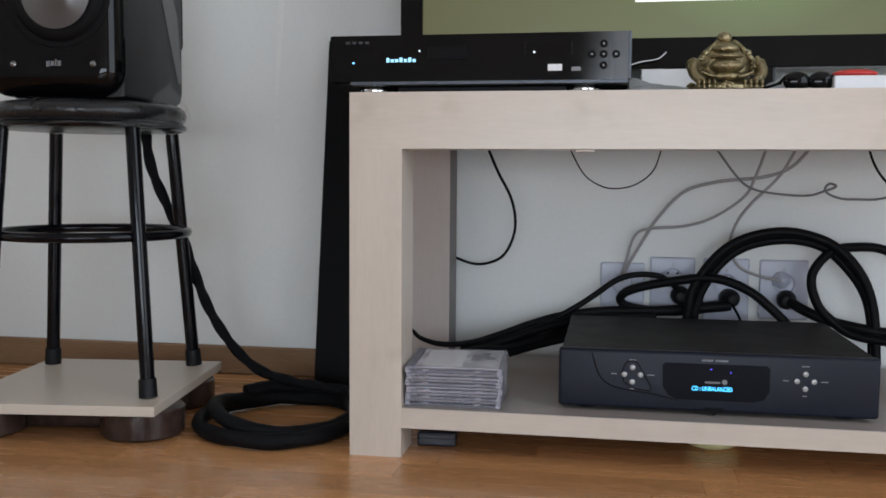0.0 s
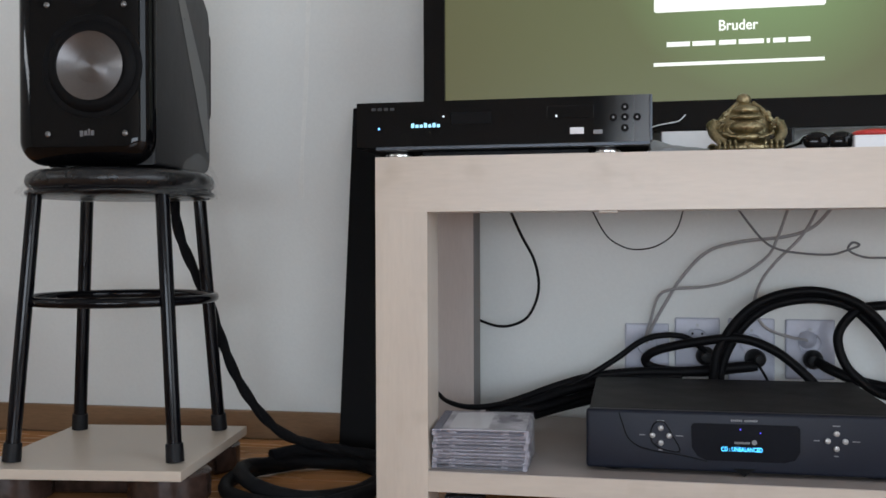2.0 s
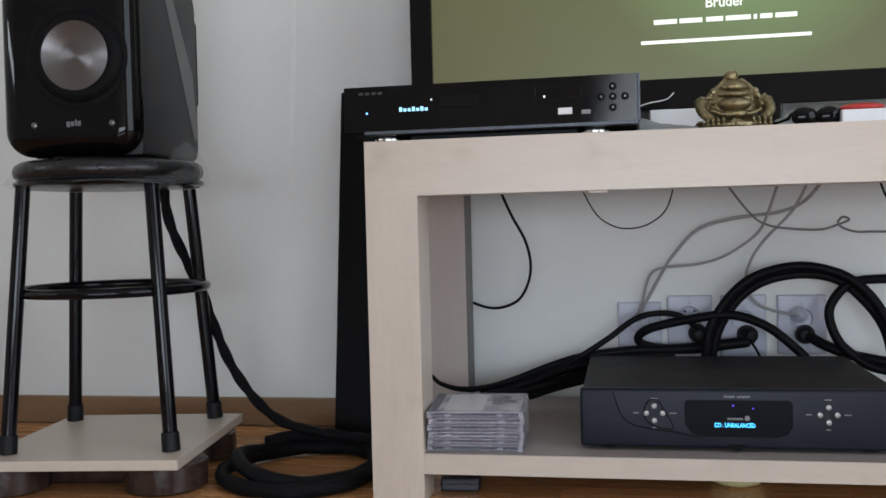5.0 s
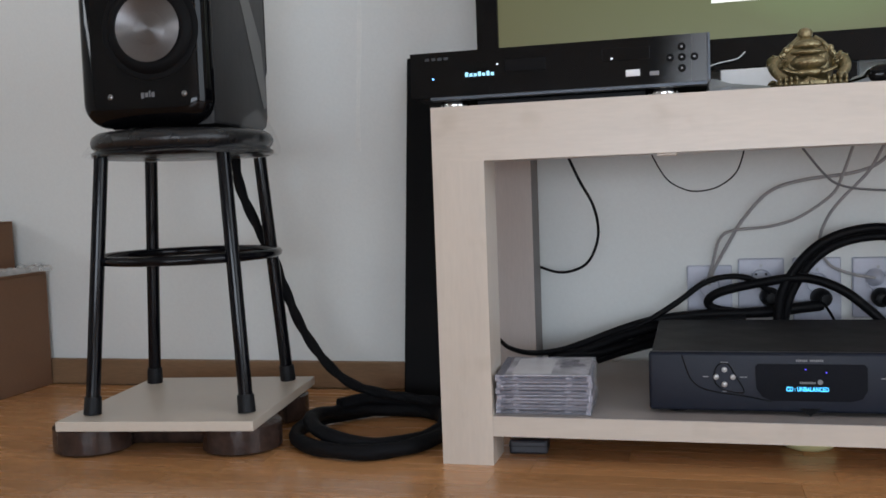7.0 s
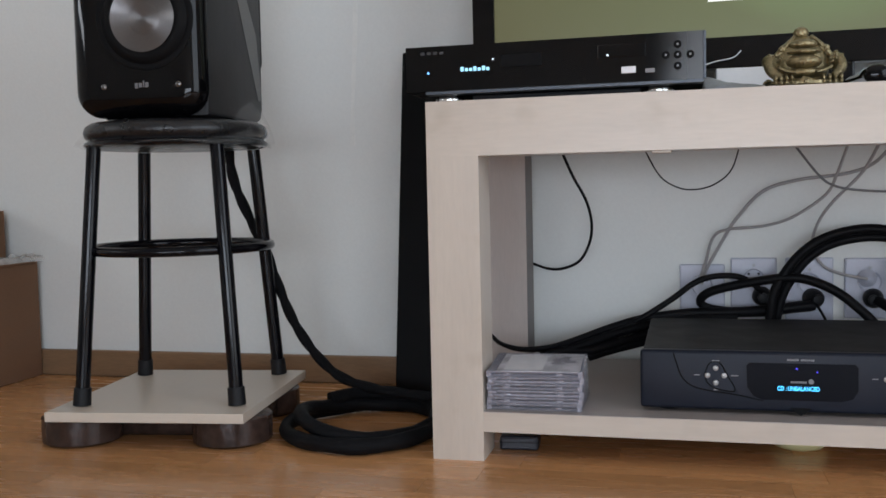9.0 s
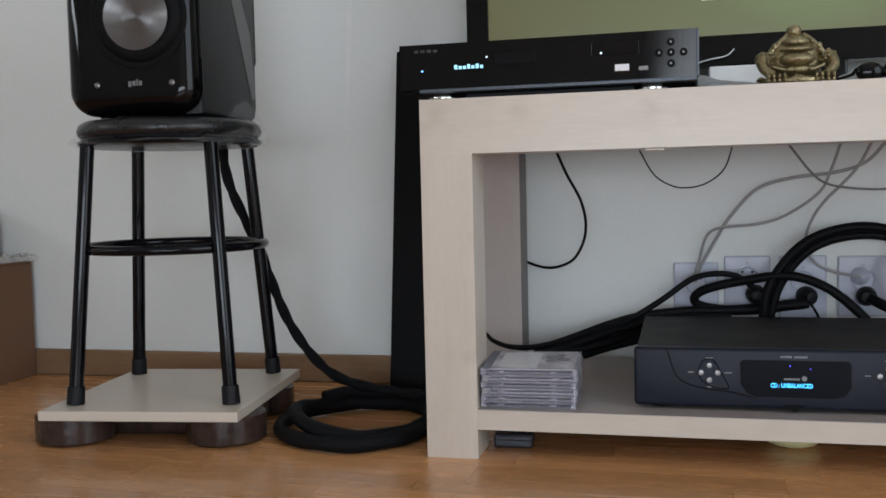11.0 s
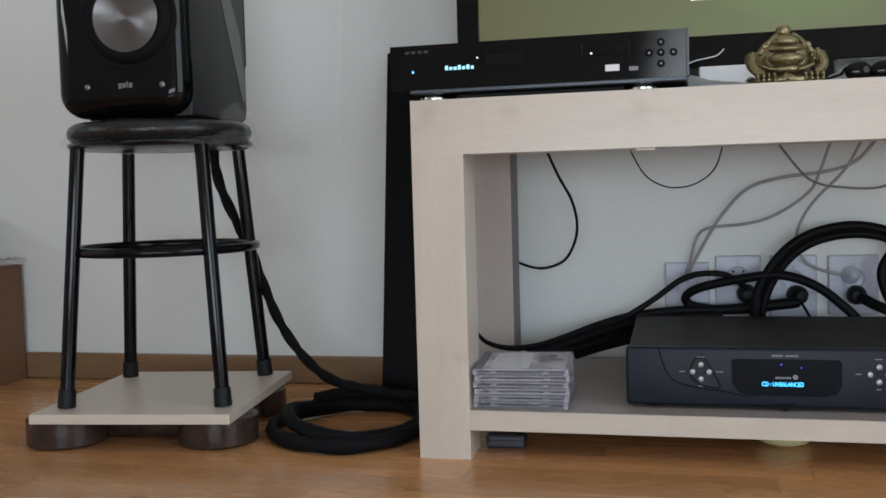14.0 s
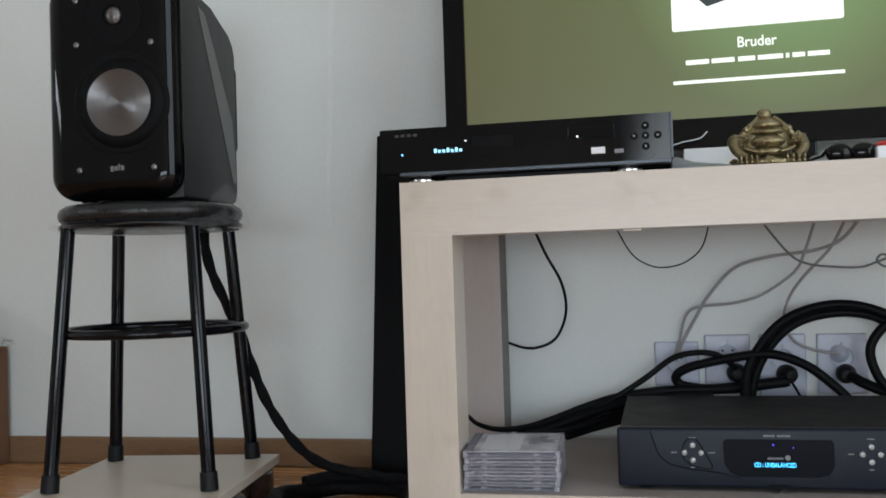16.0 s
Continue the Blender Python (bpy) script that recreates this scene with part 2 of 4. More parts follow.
M_INLAY_PALE = mat("pale_inlay_print", (0.30, 0.28, 0.33), 0.5, vary=0.5, scale=38, fine=160, bump=0, stretch=(1, 1, 0.4))
M_INLAY_DARK = mat("dark_inlay_print", (0.035, 0.032, 0.04), 0.5, vary=0.6, scale=38, fine=160, bump=0, stretch=(1, 1, 0.4))
M_INLAY_BLUE = mat("slate_blue_inlay_print", (0.075, 0.085, 0.13), 0.5, vary=0.5, scale=38, fine=160, bump=0, stretch=(1, 1, 0.4))
M_COVER = mat("pale_cover_print", (0.46, 0.45, 0.48), 0.45, vary=0.85, scale=26, fine=70, bump=0, fine_vary=0.25)
M_CREAM = mat("cream_plastic", (0.62, 0.58, 0.3), 0.4, vary=0.06, scale=20)
M_CLEAR = clear("clear_case_plastic", (0.50, 0.49, 0.55), 0.1, 0.26)
M_CASE_EDGE = clear("frosted_case_plastic", (0.62, 0.60, 0.68), 0.15, 0.34)
M_FILM = clear("crumpled_clear_film", (0.75, 0.75, 0.73), 0.2, 0.055)
M_FILM_BOX = clear("packing_film_plastic", (0.75, 0.75, 0.73), 0.25, 0.4)
M_GLASS = clear("window_glass", (0.9, 0.95, 1.0), 0.02, 0.06)
M_CYAN = glow("cyan_display", (0.06, 0.52, 1.0), 2.6)
M_CYAN_PALE = glow("pale_cyan_display", (0.35, 0.75, 1.0), 1.4)
M_LED = glow("blue_led", (0.15, 0.45, 1.0), 2.5)
M_VIOLET = glow("violet_led", (0.08, 0.06, 0.9), 1.6)
M_WHITE_LED = glow("white_led", (0.8, 0.9, 1.0), 1.3)
M_SCREEN_WHITE = glow("screen_white", (0.95, 1.0, 0.93), 1.1)
M_SCREEN_DARK = glow("screen_dark", (0.03, 0.05, 0.055), 0.6)


def screen_material():
    m = bpy.data.materials.new("olive_screen")
    m.use_nodes = True
    t = m.node_tree
    n, l = t.nodes, t.links
    b = n["Principled BSDF"]
    b.inputs["Base Color"].default_value, b.inputs["Roughness"].default_value = (0.015, 0.015, 0.015, 1), 0.22
    co = n.new("ShaderNodeTexCoord")
    mp = n.new("ShaderNodeMapping")
    mp.inputs["Location"].default_value = (-0.60, -0.327, -0.92)
    l.new(co.outputs["Object"], mp.inputs["Vector"])
    ln = n.new("ShaderNodeVectorMath")
    ln.operation = "LENGTH"
    l.new(mp.outputs[0], ln.inputs[0])
    r = n.new("ShaderNodeValToRGB")
    e = r.color_ramp.elements
    e[0].position, e[0].color = 0.1, (0.225, 0.35, 0.15, 1)
    e[1].position, e[1].color = 0.62, (0.118, 0.116, 0.052, 1)
    mid = e.new(0.27)
    mid.color = (0.142, 0.162, 0.072, 1)
    l.new(ln.outputs["Value"], r.inputs[0])
    l.new(r.outputs[0], b.inputs["Emission Color"])
    b.inputs["Emission Strength"].default_value = 0.85
    return m


M_SCREEN = screen_material()

# ---- mesh helpers ----


def obj(name, bm, material, parent=None, label="", smooth=False):
    me = bpy.data.meshes.new(name)
    bmesh.ops.recalc_face_normals(bm, faces=bm.faces)
    bm.to_mesh(me)
    bm.free()
    for mm in material if isinstance(material, (list, tuple)) else (material,):
        me.materials.append(mm)
    if smooth:
        for p in me.polygons:
            p.use_smooth = True
        me.set_sharp_from_angle(angle=radians(40))
    ob = new(name, me)
    if parent is not None:
        ob.parent = parent
    if label:
        ob["label"] = label
    return ob


def part(name, bm, material, parent, label="", smooth=False):
    return obj(name, bm, material, parent, label, smooth)


def thing(name, label, category, m=None, group="", kind=""):
    ob = new(name)
    ob.empty_display_size = 0.05
    if m is not None:
        ob.matrix_world = m
    return tagged(ob, label, category, group, kind)


def box(x0, x1, y0, y1, z0, z1, bevel=0.0, seg=2, bm=None):
    own = bm is None
    b = bmesh.new()
    bmesh.ops.create_cube(b, size=1, matrix=Matrix.Translation(((x0 + x1) / 2, (y0 + y1) / 2, (z0 + z1) / 2)) @ Matrix.Diagonal((x1 - x0, y1 - y0, z1 - z0, 1)))
    if bevel:
        bmesh.ops.bevel(b, geom=b.edges[:], offset=bevel, segments=seg, profile=0.5, affect="EDGES")
    if own:
        return b
    merge(bm, b)
    return bm


def merge(bm, other, m=None):
    if m is not None:
        bmesh.ops.transform(other, matrix=m, verts=other.verts)
    me = bpy.data.meshes.new("tmp")
    other.to_mesh(me)
    other.free()
    bm.from_mesh(me)
    bpy.data.meshes.remove(me)
    return bm


def lathe(profile, seg=32, m=None, wave=None):
    """Turns (radius, height) pairs round z; ends at radius 0 close it."""
    bm = bmesh.new()
    rings = []
    for r, z in profile:
        if r < 1e-6:
            rings.append([bm.verts.new((0, 0, z))])
        else:
            rings.append([bm.verts.new((r * math.cos(2 * math.pi * i / seg), r * math.sin(2 * math.pi * i / seg), z)) for i in range(seg)])
    for a, b in zip(rings, rings[1:]):
        for i in range(seg):
            j = (i + 1) % seg
            if len(a) == 1 and len(b) == 1:
                continue
            if len(a) == 1:
                bm.faces.new((a[0], b[j], b[i]))
            elif len(b) == 1:
                bm.faces.new((a[i], a[j], b[0]))
            else:
                bm.faces.new((a[i], a[j], b[j], b[i]))
    if m is not None:
        bmesh.ops.transform(bm, matrix=m, verts=bm.verts)
    return bm


def spline(points, steps=10):
    p = [Vector(q) for q in points]
    p = [2 * p[0] - p[1], *p, 2 * p[-1] - p[-2]]
    out = []
    for a, b, c, d in zip(p, p[1:], p[2:], p[3:]):
        for i in range(steps):
            t = i / steps
            out.append(0.5 * (2 * b + (c - a) * t + (2 * a - 5 * b + 4 * c - d) * t * t + (3 * b - a - 3 * c + d) * t ** 3))
    return [*out, p[-2]]


def tube(points, r, seg=10, steps=10, closed=False, bm=None, taper=None):
    """A round cable or pipe through the points."""
    line = spline(points, steps) if steps > 1 else [Vector(q) for q in points]
    bm = bm or bmesh.new()
    n = len(line)
    up = Vector((0.13, 0.21, 0.97)).normalized()
    rings = []
    for k, q in enumerate(line):
        a = line[(k - 1) % n] if closed or k else line[0]
        b = line[(k + 1) % n] if closed or k < n - 1 else line[-1]
        d = (b - a).normalized()
        u = (up - d * up.dot(d)).normalized()
        up = u
        v = d.cross(u)
        rr = r if taper is None else r + (taper - r) * k / (n - 1)
        rings.append([bm.verts.new(q + rr * (math.cos(2 * math.pi * i / seg) * u + math.sin(2 * math.pi * i / seg) * v)) for i in range(seg)])
    for a, b in (zip(rings, rings[1:] + rings[:1]) if closed else zip(rings, rings[1:])):
        for i in range(seg):
            j = (i + 1) % seg
            bm.faces.new((a[i], a[j], b[j], b[i]))
    if not closed:
        bm.faces.new(rings[0])
        bm.faces.new(rings[-1])
    return bm


def extrude_xz(outline, y0, y1, bevel=0.0, seg=2):
    """A flat outline of (x, z) pairs with thickness from y0 to y1."""
    bm = bmesh.new()
    f = [bm.verts.new((x, y0, z)) for x, z in outline]
    g = [bm.verts.new((x, y1, z)) for x, z in outline]
    bm.faces.new(f)
    bm.faces.new(g[::-1])
    for i in range(len(f)):
        j = (i + 1) % len(f)
        bm.faces.new((f[i], g[i], g[j], f[j]))
    if bevel:
        bm.normal_update()
        rim = [e for e in bm.edges if all(v.co.y == f[0].co.y for v in e.verts)]
        bmesh.ops.bevel(bm, geom=rim, offset=bevel, segments=seg, profile=0.5, affect="EDGES")
    return bm


def round_rect(x0, x1, z0, z1, r, seg=8):
    out = []
    for cx, cz, a0 in ((x1 - r, z1 - r, 0), (x0 + r, z1 - r, 90), (x0 + r, z0 + r, 180), (x1 - r, z0 + r, 270)):
        for i in range(seg + 1):
            a = radians(a0 + 90 * i / seg)
            out.append((cx + r * math.cos(a), cz + r * math.sin(a)))
    return out


def disc_y(x, y0, y1, z, r, seg=20, bevel=0.0):
    return extrude_xz([(x + r * math.cos(2 * math.pi * i / seg), z + r * math.sin(2 * math.pi * i / seg)) for i in range(seg)], y0, y1, bevel)


def bmesh_solid(bm, by):
    """Gives an open sheet a thickness along one direction."""
    grown = bmesh.ops.extrude_face_region(bm, geom=bm.faces[:])
    bmesh.ops.translate(bm, vec=by, verts=[g for g in grown["geom"] if isinstance(g, bmesh.types.BMVert)])
    return bm


def text_part(name, words, size, m, material, parent, width=None, depth=0.0004, bold=0.0):
    cu = bpy.data.curves.new(name, "FONT")
    cu.body, cu.size, cu.extrude, cu.align_x, cu.align_y, cu.offset = words, size, depth, "CENTER", "CENTER", bold
    tmp = bpy.data.objects.new(name, cu)
    scene.collection.objects.link(tmp)
    me = bpy.data.meshes.new_from_object(tmp.evaluated_get(bpy.context.evaluated_depsgraph_get()))
    bpy.data.objects.remove(tmp)
    me.materials.append(material)
    if width:
        xs = [v.co.x for v in me.vertices]
        me.transform(Matrix.Diagonal((width / (max(xs) - min(xs)), 1, 1, 1)))
    me.transform(m)
    ob = new(name, me)
    ob.parent = parent
    return ob


# ---- structure ----
floor = tagged(obj("floor", box(ROOM_W, ROOM_E, ROOM_S, ROOM_N, -0.05, -0.002), M_GROUT), "orange-brown laminate wood floor with narrow glossy strips", "floor", kind="structure")


def wall_with_hole(name, axis, at0, at1, a0, a1, hole, label):
    """A wall along x (axis x) or y, from a0 to a1, with one opening (u0, u1, z0, z1)."""
    bm = bmesh.new()
    u0, u1, z0, z1 = hole
    for c0, c1, d0, d1 in ((a0, u0, 0, ROOM_H), (u1, a1, 0, ROOM_H), (u0, u1, 0, z0), (u0, u1, z1, ROOM_H)):
        if d1 - d0 < 0.001:
            continue
        if axis == "x":
            box(c0, c1, at0, at1, d0, d1, bm=bm)
        else:
            box(at0, at1, c0, c1, d0, d1, bm=bm)
    return tagged(obj(name, bm, M_WALL_PLAIN), label, "wall", kind="structure")


tagged(obj("wall_north", box(ROOM_W - 0.15, ROOM_E + 0.15, ROOM_N, ROOM_N + 0.15, -0.05, ROOM_H), M_WALL), "plain off-white painted wall behind the stand", "wall", kind="structure")
# south and east openings are added out of view to go with the fill lamps
S_HOLE, E_HOLE, W_HOLE = (-0.50, 1.70, 0.15, 0.79), (-2.6, -0.6, 0.08, 2.2), (-2.90, -0.55, 1.02, 1.30)
wall_with_hole("wall_south", "x", ROOM_S - 0.15, ROOM_S, ROOM_W - 0.15, ROOM_E + 0.15, S_HOLE, "plain off-white wall with a low opening added for a fill lamp")
wall_with_hole("wall_east", "y", ROOM_E, ROOM_E + 0.15, ROOM_S, ROOM_N, E_HOLE, "plain off-white wall with a wide opening added for a fill lamp")
wall_with_hole("wall_west", "y", ROOM_W - 0.15, ROOM_W, ROOM_S, ROOM_N, W_HOLE, "plain off-white wall with a small window")
tagged(obj("ceiling", box(ROOM_W - 0.15, ROOM_E + 0.15, ROOM_S - 0.15, ROOM_N + 0.15, ROOM_H, ROOM_H + 0.1), M_CEIL), "plain white ceiling", "ceiling", kind="structure")


def window(name, axis, at, hole):
    w = thing(name, "white-framed window with clear glass, added out of view", "window", kind="structure")
    u0, u1, z0, z1 = hole
    bm = bmesh.new()
    f = 0.05
    for a, b, c, d in ((u0, u0 + f, z0, z1), (u1 - f, u1, z0, z1), (u0 + f, u1 - f, z0, z0 + f), (u0 + f, u1 - f, z1 - f, z1)):
        if axis == "x":
            box(a, b, at - 0.1, at - 0.04, c, d, bm=bm)
        else:
            box(at - 0.1, at - 0.04, a, b, c, d, bm=bm)
    part("window_frame", bm, M_WHITE_PL, w)
    if axis == "x":
        g = box(u0 + f, u1 - f, at - 0.075, at - 0.07, z0 + f, z1 - f)
    else:
        g = box(at - 0.075, at - 0.07, u0 + f, u1 - f, z0 + f, z1 - f)
    part("pane", g, M_GLASS, w).visible_shadow = False


window("added_window_east", "y", ROOM_E + 0.14, E_HOLE)
window("added_window_south", "x", ROOM_S, S_HOLE)
window("window_2", "y", ROOM_W, W_HOLE)
# faint streak of light on the wall, put in as a thin paler strip
streak = bmesh.new()
edge_l, edge_r = [], []
for i in range(60):
    z = 0.50 + i * 0.02
    w = 0.0045 + 0.0030 * noise.noise(Vector((0, 2.0, z * 9))) + 0.002 * noise.noise(Vector((5, 1.0, z * 40)))
    x = -0.302 + 0.021 * (z - 0.5) / 0.45 + 0.0025 * noise.noise(Vector((3, 0, z * 6)))
    edge_l.append(streak.verts.new((x - w, ROOM_N - 0.0006, z)))
    edge_r.append(streak.verts.new((x + w, ROOM_N - 0.0006, z)))
for a, b, c, d in zip(edge_l, edge_r, edge_r[1:], edge_l[1:]):
    streak.faces.new((a, b, c, d))
tagged(obj("wall_streak", bmesh_solid(streak, (0, 0.0008, 0)), M_STREAK), "faint pale streak of light up the wall, put in as paler paint", "wall seam", kind="structure")
skirt_y = ROOM_N - 0.012
tagged(obj("baseboard", box(ROOM_W, ROOM_E, skirt_y, ROOM_N - 0.0005, 0.0, 0.059, 0.003), M_SKIRT), "brown wood-effect baseboard along the wall", "baseboard", kind="structure")

# ---- stand ----
LEN, DEEP, LEG, TOP, UNDER = 1.12, 0.493, 0.078, 0.534, 0.453
stand = thing("tv_stand", "pale birch veneer low stand with thick square legs", "tv stand")
BOARD_Z0 = 0.476
top_bm = bmesh.new()
rail = ((0, UNDER), (0, TOP), (DEEP, TOP), (DEEP, BOARD_Z0), (LEG, BOARD_Z0), (LEG, UNDER))
ends = [[top_bm.verts.new((x, y, z)) for y, z in rail] for x in (0, LEN)]
top_bm.faces.new(ends[0])
top_bm.faces.new(ends[1][::-1])
for i in range(6):
    top_bm.faces.new((ends[0][i], ends[1][i], ends[1][(i + 1) % 6], ends[0][(i + 1) % 6]))
part("tabletop", top_bm, M_BIRCH_H, stand, "birch top with a deeper front rail")
for lx in (0, LEN - LEG):
    for ly in (0, DEEP - LEG):
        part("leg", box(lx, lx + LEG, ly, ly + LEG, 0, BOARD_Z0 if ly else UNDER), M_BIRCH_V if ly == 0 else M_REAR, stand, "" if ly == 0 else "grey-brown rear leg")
# thin strip tones the rear legs' +x side darker than their front
for lx in (0, LEN - LEG):
    part("side_strip", box(lx + LEG - 0.0006, lx + LEG + 0.0006, DEEP - LEG + 0.001, DEEP - 0.001, 0.0, BOARD_Z0 - 0.001), M_LEG_SIDE, stand, "darker strip on the right side of the rear leg")
part("shelf", box(LEG - 0.002, LEN - LEG + 0.002, 0.0015, DEEP - 0.03, 0.044, 0.0735), M_BIRCH_H, stand)
# thin sheet tones the shelf's top darker than its front edge
part("shelf_face", box(LEG - 0.001, LEN - LEG + 0.001, 0.0018, DEEP - 0.031, 0.0735, 0.0745), M_SHELF_TOP, stand, "shelf top, darker grey-brown than its birch front")
part("cable_clip", box(0.325, 0.352, 0.01, 0.03, UNDER - 0.004, UNDER, 0.001), M_BIRCH_H, stand)

# ---- stool, board and pucks under it ----
ST = pose(-0.487, 0.139, 0, 0, 0, 9.3)
BOARD_Z, SEAT_Z = 0.063, 0.486
board = tagged(obj("base_board", box(-0.331, 0, 0, 0.36, BOARD_Z - 0.016, BOARD_Z, 0.0012), M_BOARD), "pale square board lying on four brown pucks", "board")
board.matrix_world = pose(-0.299, -0.025, 0, 0, 0, 7.0)
puck_mesh = lathe([(0, 0), (0.060, 0), (0.065, 0.004), (0.0655, 0.024), (0.065, 0.043), (0.060, 0.0468), (0, 0.0468)], 40)
block = tagged(obj("support_block", box(-0.285, -0.018, 0.095, 0.335, 0.0, 0.0465, 0.012, 4), M_PUCK, smooth=True), "dark brown film-wrapped block between the round pucks", "support")
block.matrix_world = board.matrix_world.copy()
puck = tagged(obj("support_puck", puck_mesh, M_PUCK, smooth=True), "dark brown film-wrapped round puck supporting the board", "support", "pucks under the board")
puck.matrix_world = pose(-0.612, 0.013, 0)
for x, y, a in ((-0.357, 0.052, 40), (-0.64, 0.262, 100), (-0.392, 0.250, 200)):
    copy_thing(puck, pose(x, y, 0, 0, 0, a))

stool = thing("stool", "round black stool with a vinyl seat and tubular legs", "stool", ST)
part("seat", lathe([(0, SEAT_Z), (0.140, SEAT_Z), (0.149, SEAT_Z + 0.004), (0.151, SEAT_Z + 0.010), (0.148, SEAT_Z + 0.014), (0.153, SEAT_Z + 0.019),
                    (0.155, SEAT_Z + 0.027), (0.152, SEAT_Z + 0.036), (0.143, SEAT_Z + 0.042), (0.12, SEAT_Z + 0.045), (0, SEAT_Z + 0.0455)], 64), M_VINYL, stool, "black padded vinyl seat", True)
part("seat_rim", tube([(0.1495 * math.cos(a * math.pi / 24), 0.1495 * math.sin(a * math.pi / 24), SEAT_Z + 0.006) for a in range(48)], 0.0055, 8, 1, True), M_STEEL_BLACK, stool, "glossy black steel rim", True)
for sx in (-1, 1):
    for sy in (-1, 1):
        a, b = Vector((sx * 0.104, sy * 0.104, SEAT_Z)), Vector((sx * 0.131, sy * 0.131, BOARD_Z + 0.002))
        leg = part("leg", tube([a, b], 0.0116, 16, 1), M_STEEL_BLACK, stool, smooth=True)
        d = (b - a).normalized()
        part("rubber_foot", tube([b - d * 0.028, b - d * 0.026, b + d * 0.001], 0.0134, 16, 1, taper=0.0145), M_RUBBER, leg, "black rubber cap", True)
part("foot_ring", tube([(0.153 * math.cos(a * math.pi / 32), 0.153 * math.sin(a * math.pi / 32), 0.315) for a in range(64)], 0.0082, 10, 1, True), M_STEEL_BLACK, stool, "", True)


def film_sheet():
    """A loose ring of film round the seat, standing up beside the loudspeaker and lying low in front."""
    bm = bmesh.new()
    rows = []
    n = 120
    for i in range(n):
        a = 2 * math.pi * i / n
        side = max(0.0, math.cos(a)) ** 5 * 0.070 + max(0.0, -math.cos(a)) ** 5 * 0.045
        low = SEAT_Z + 0.003 + 0.003 * math.sin(a * 5 + 2)
        high = low + 0.003 + side * (1 + 0.08 * math.sin(a * 7))
        row = []
        for k in range(7):
            u = k / 6
            r = 0.1575 + 0.004 * math.sin(a * 13 + u * 2) + 0.003 * math.sin(a * 29) * (1 - u) - 0.03 * (u ** 2) * min(1, side / 0.04) + 0.006 * (1 - u)
            row.append(bm.verts.new((r * math.cos(a), r * math.sin(a), low + (high - low) * u)))
        rows.append(row)
    for i in range(n):
        a, b = rows[i], rows[(i + 1) % n]
        for k in range(6):
            bm.faces.new((a[k], b[k], b[k + 1], a[k + 1]))
    return bm


film = tagged(obj("plastic_film", film_sheet(), M_FILM, smooth=True), "crumpled clear plastic film round the stool seat", "plastic film")
film.matrix_world = ST @ pose(0, 0, 0, 0, 0, 2)

# ---- loudspeaker ----
SPK_W, SPK_H, SPK_D = 0.221, 0.369, 0.292


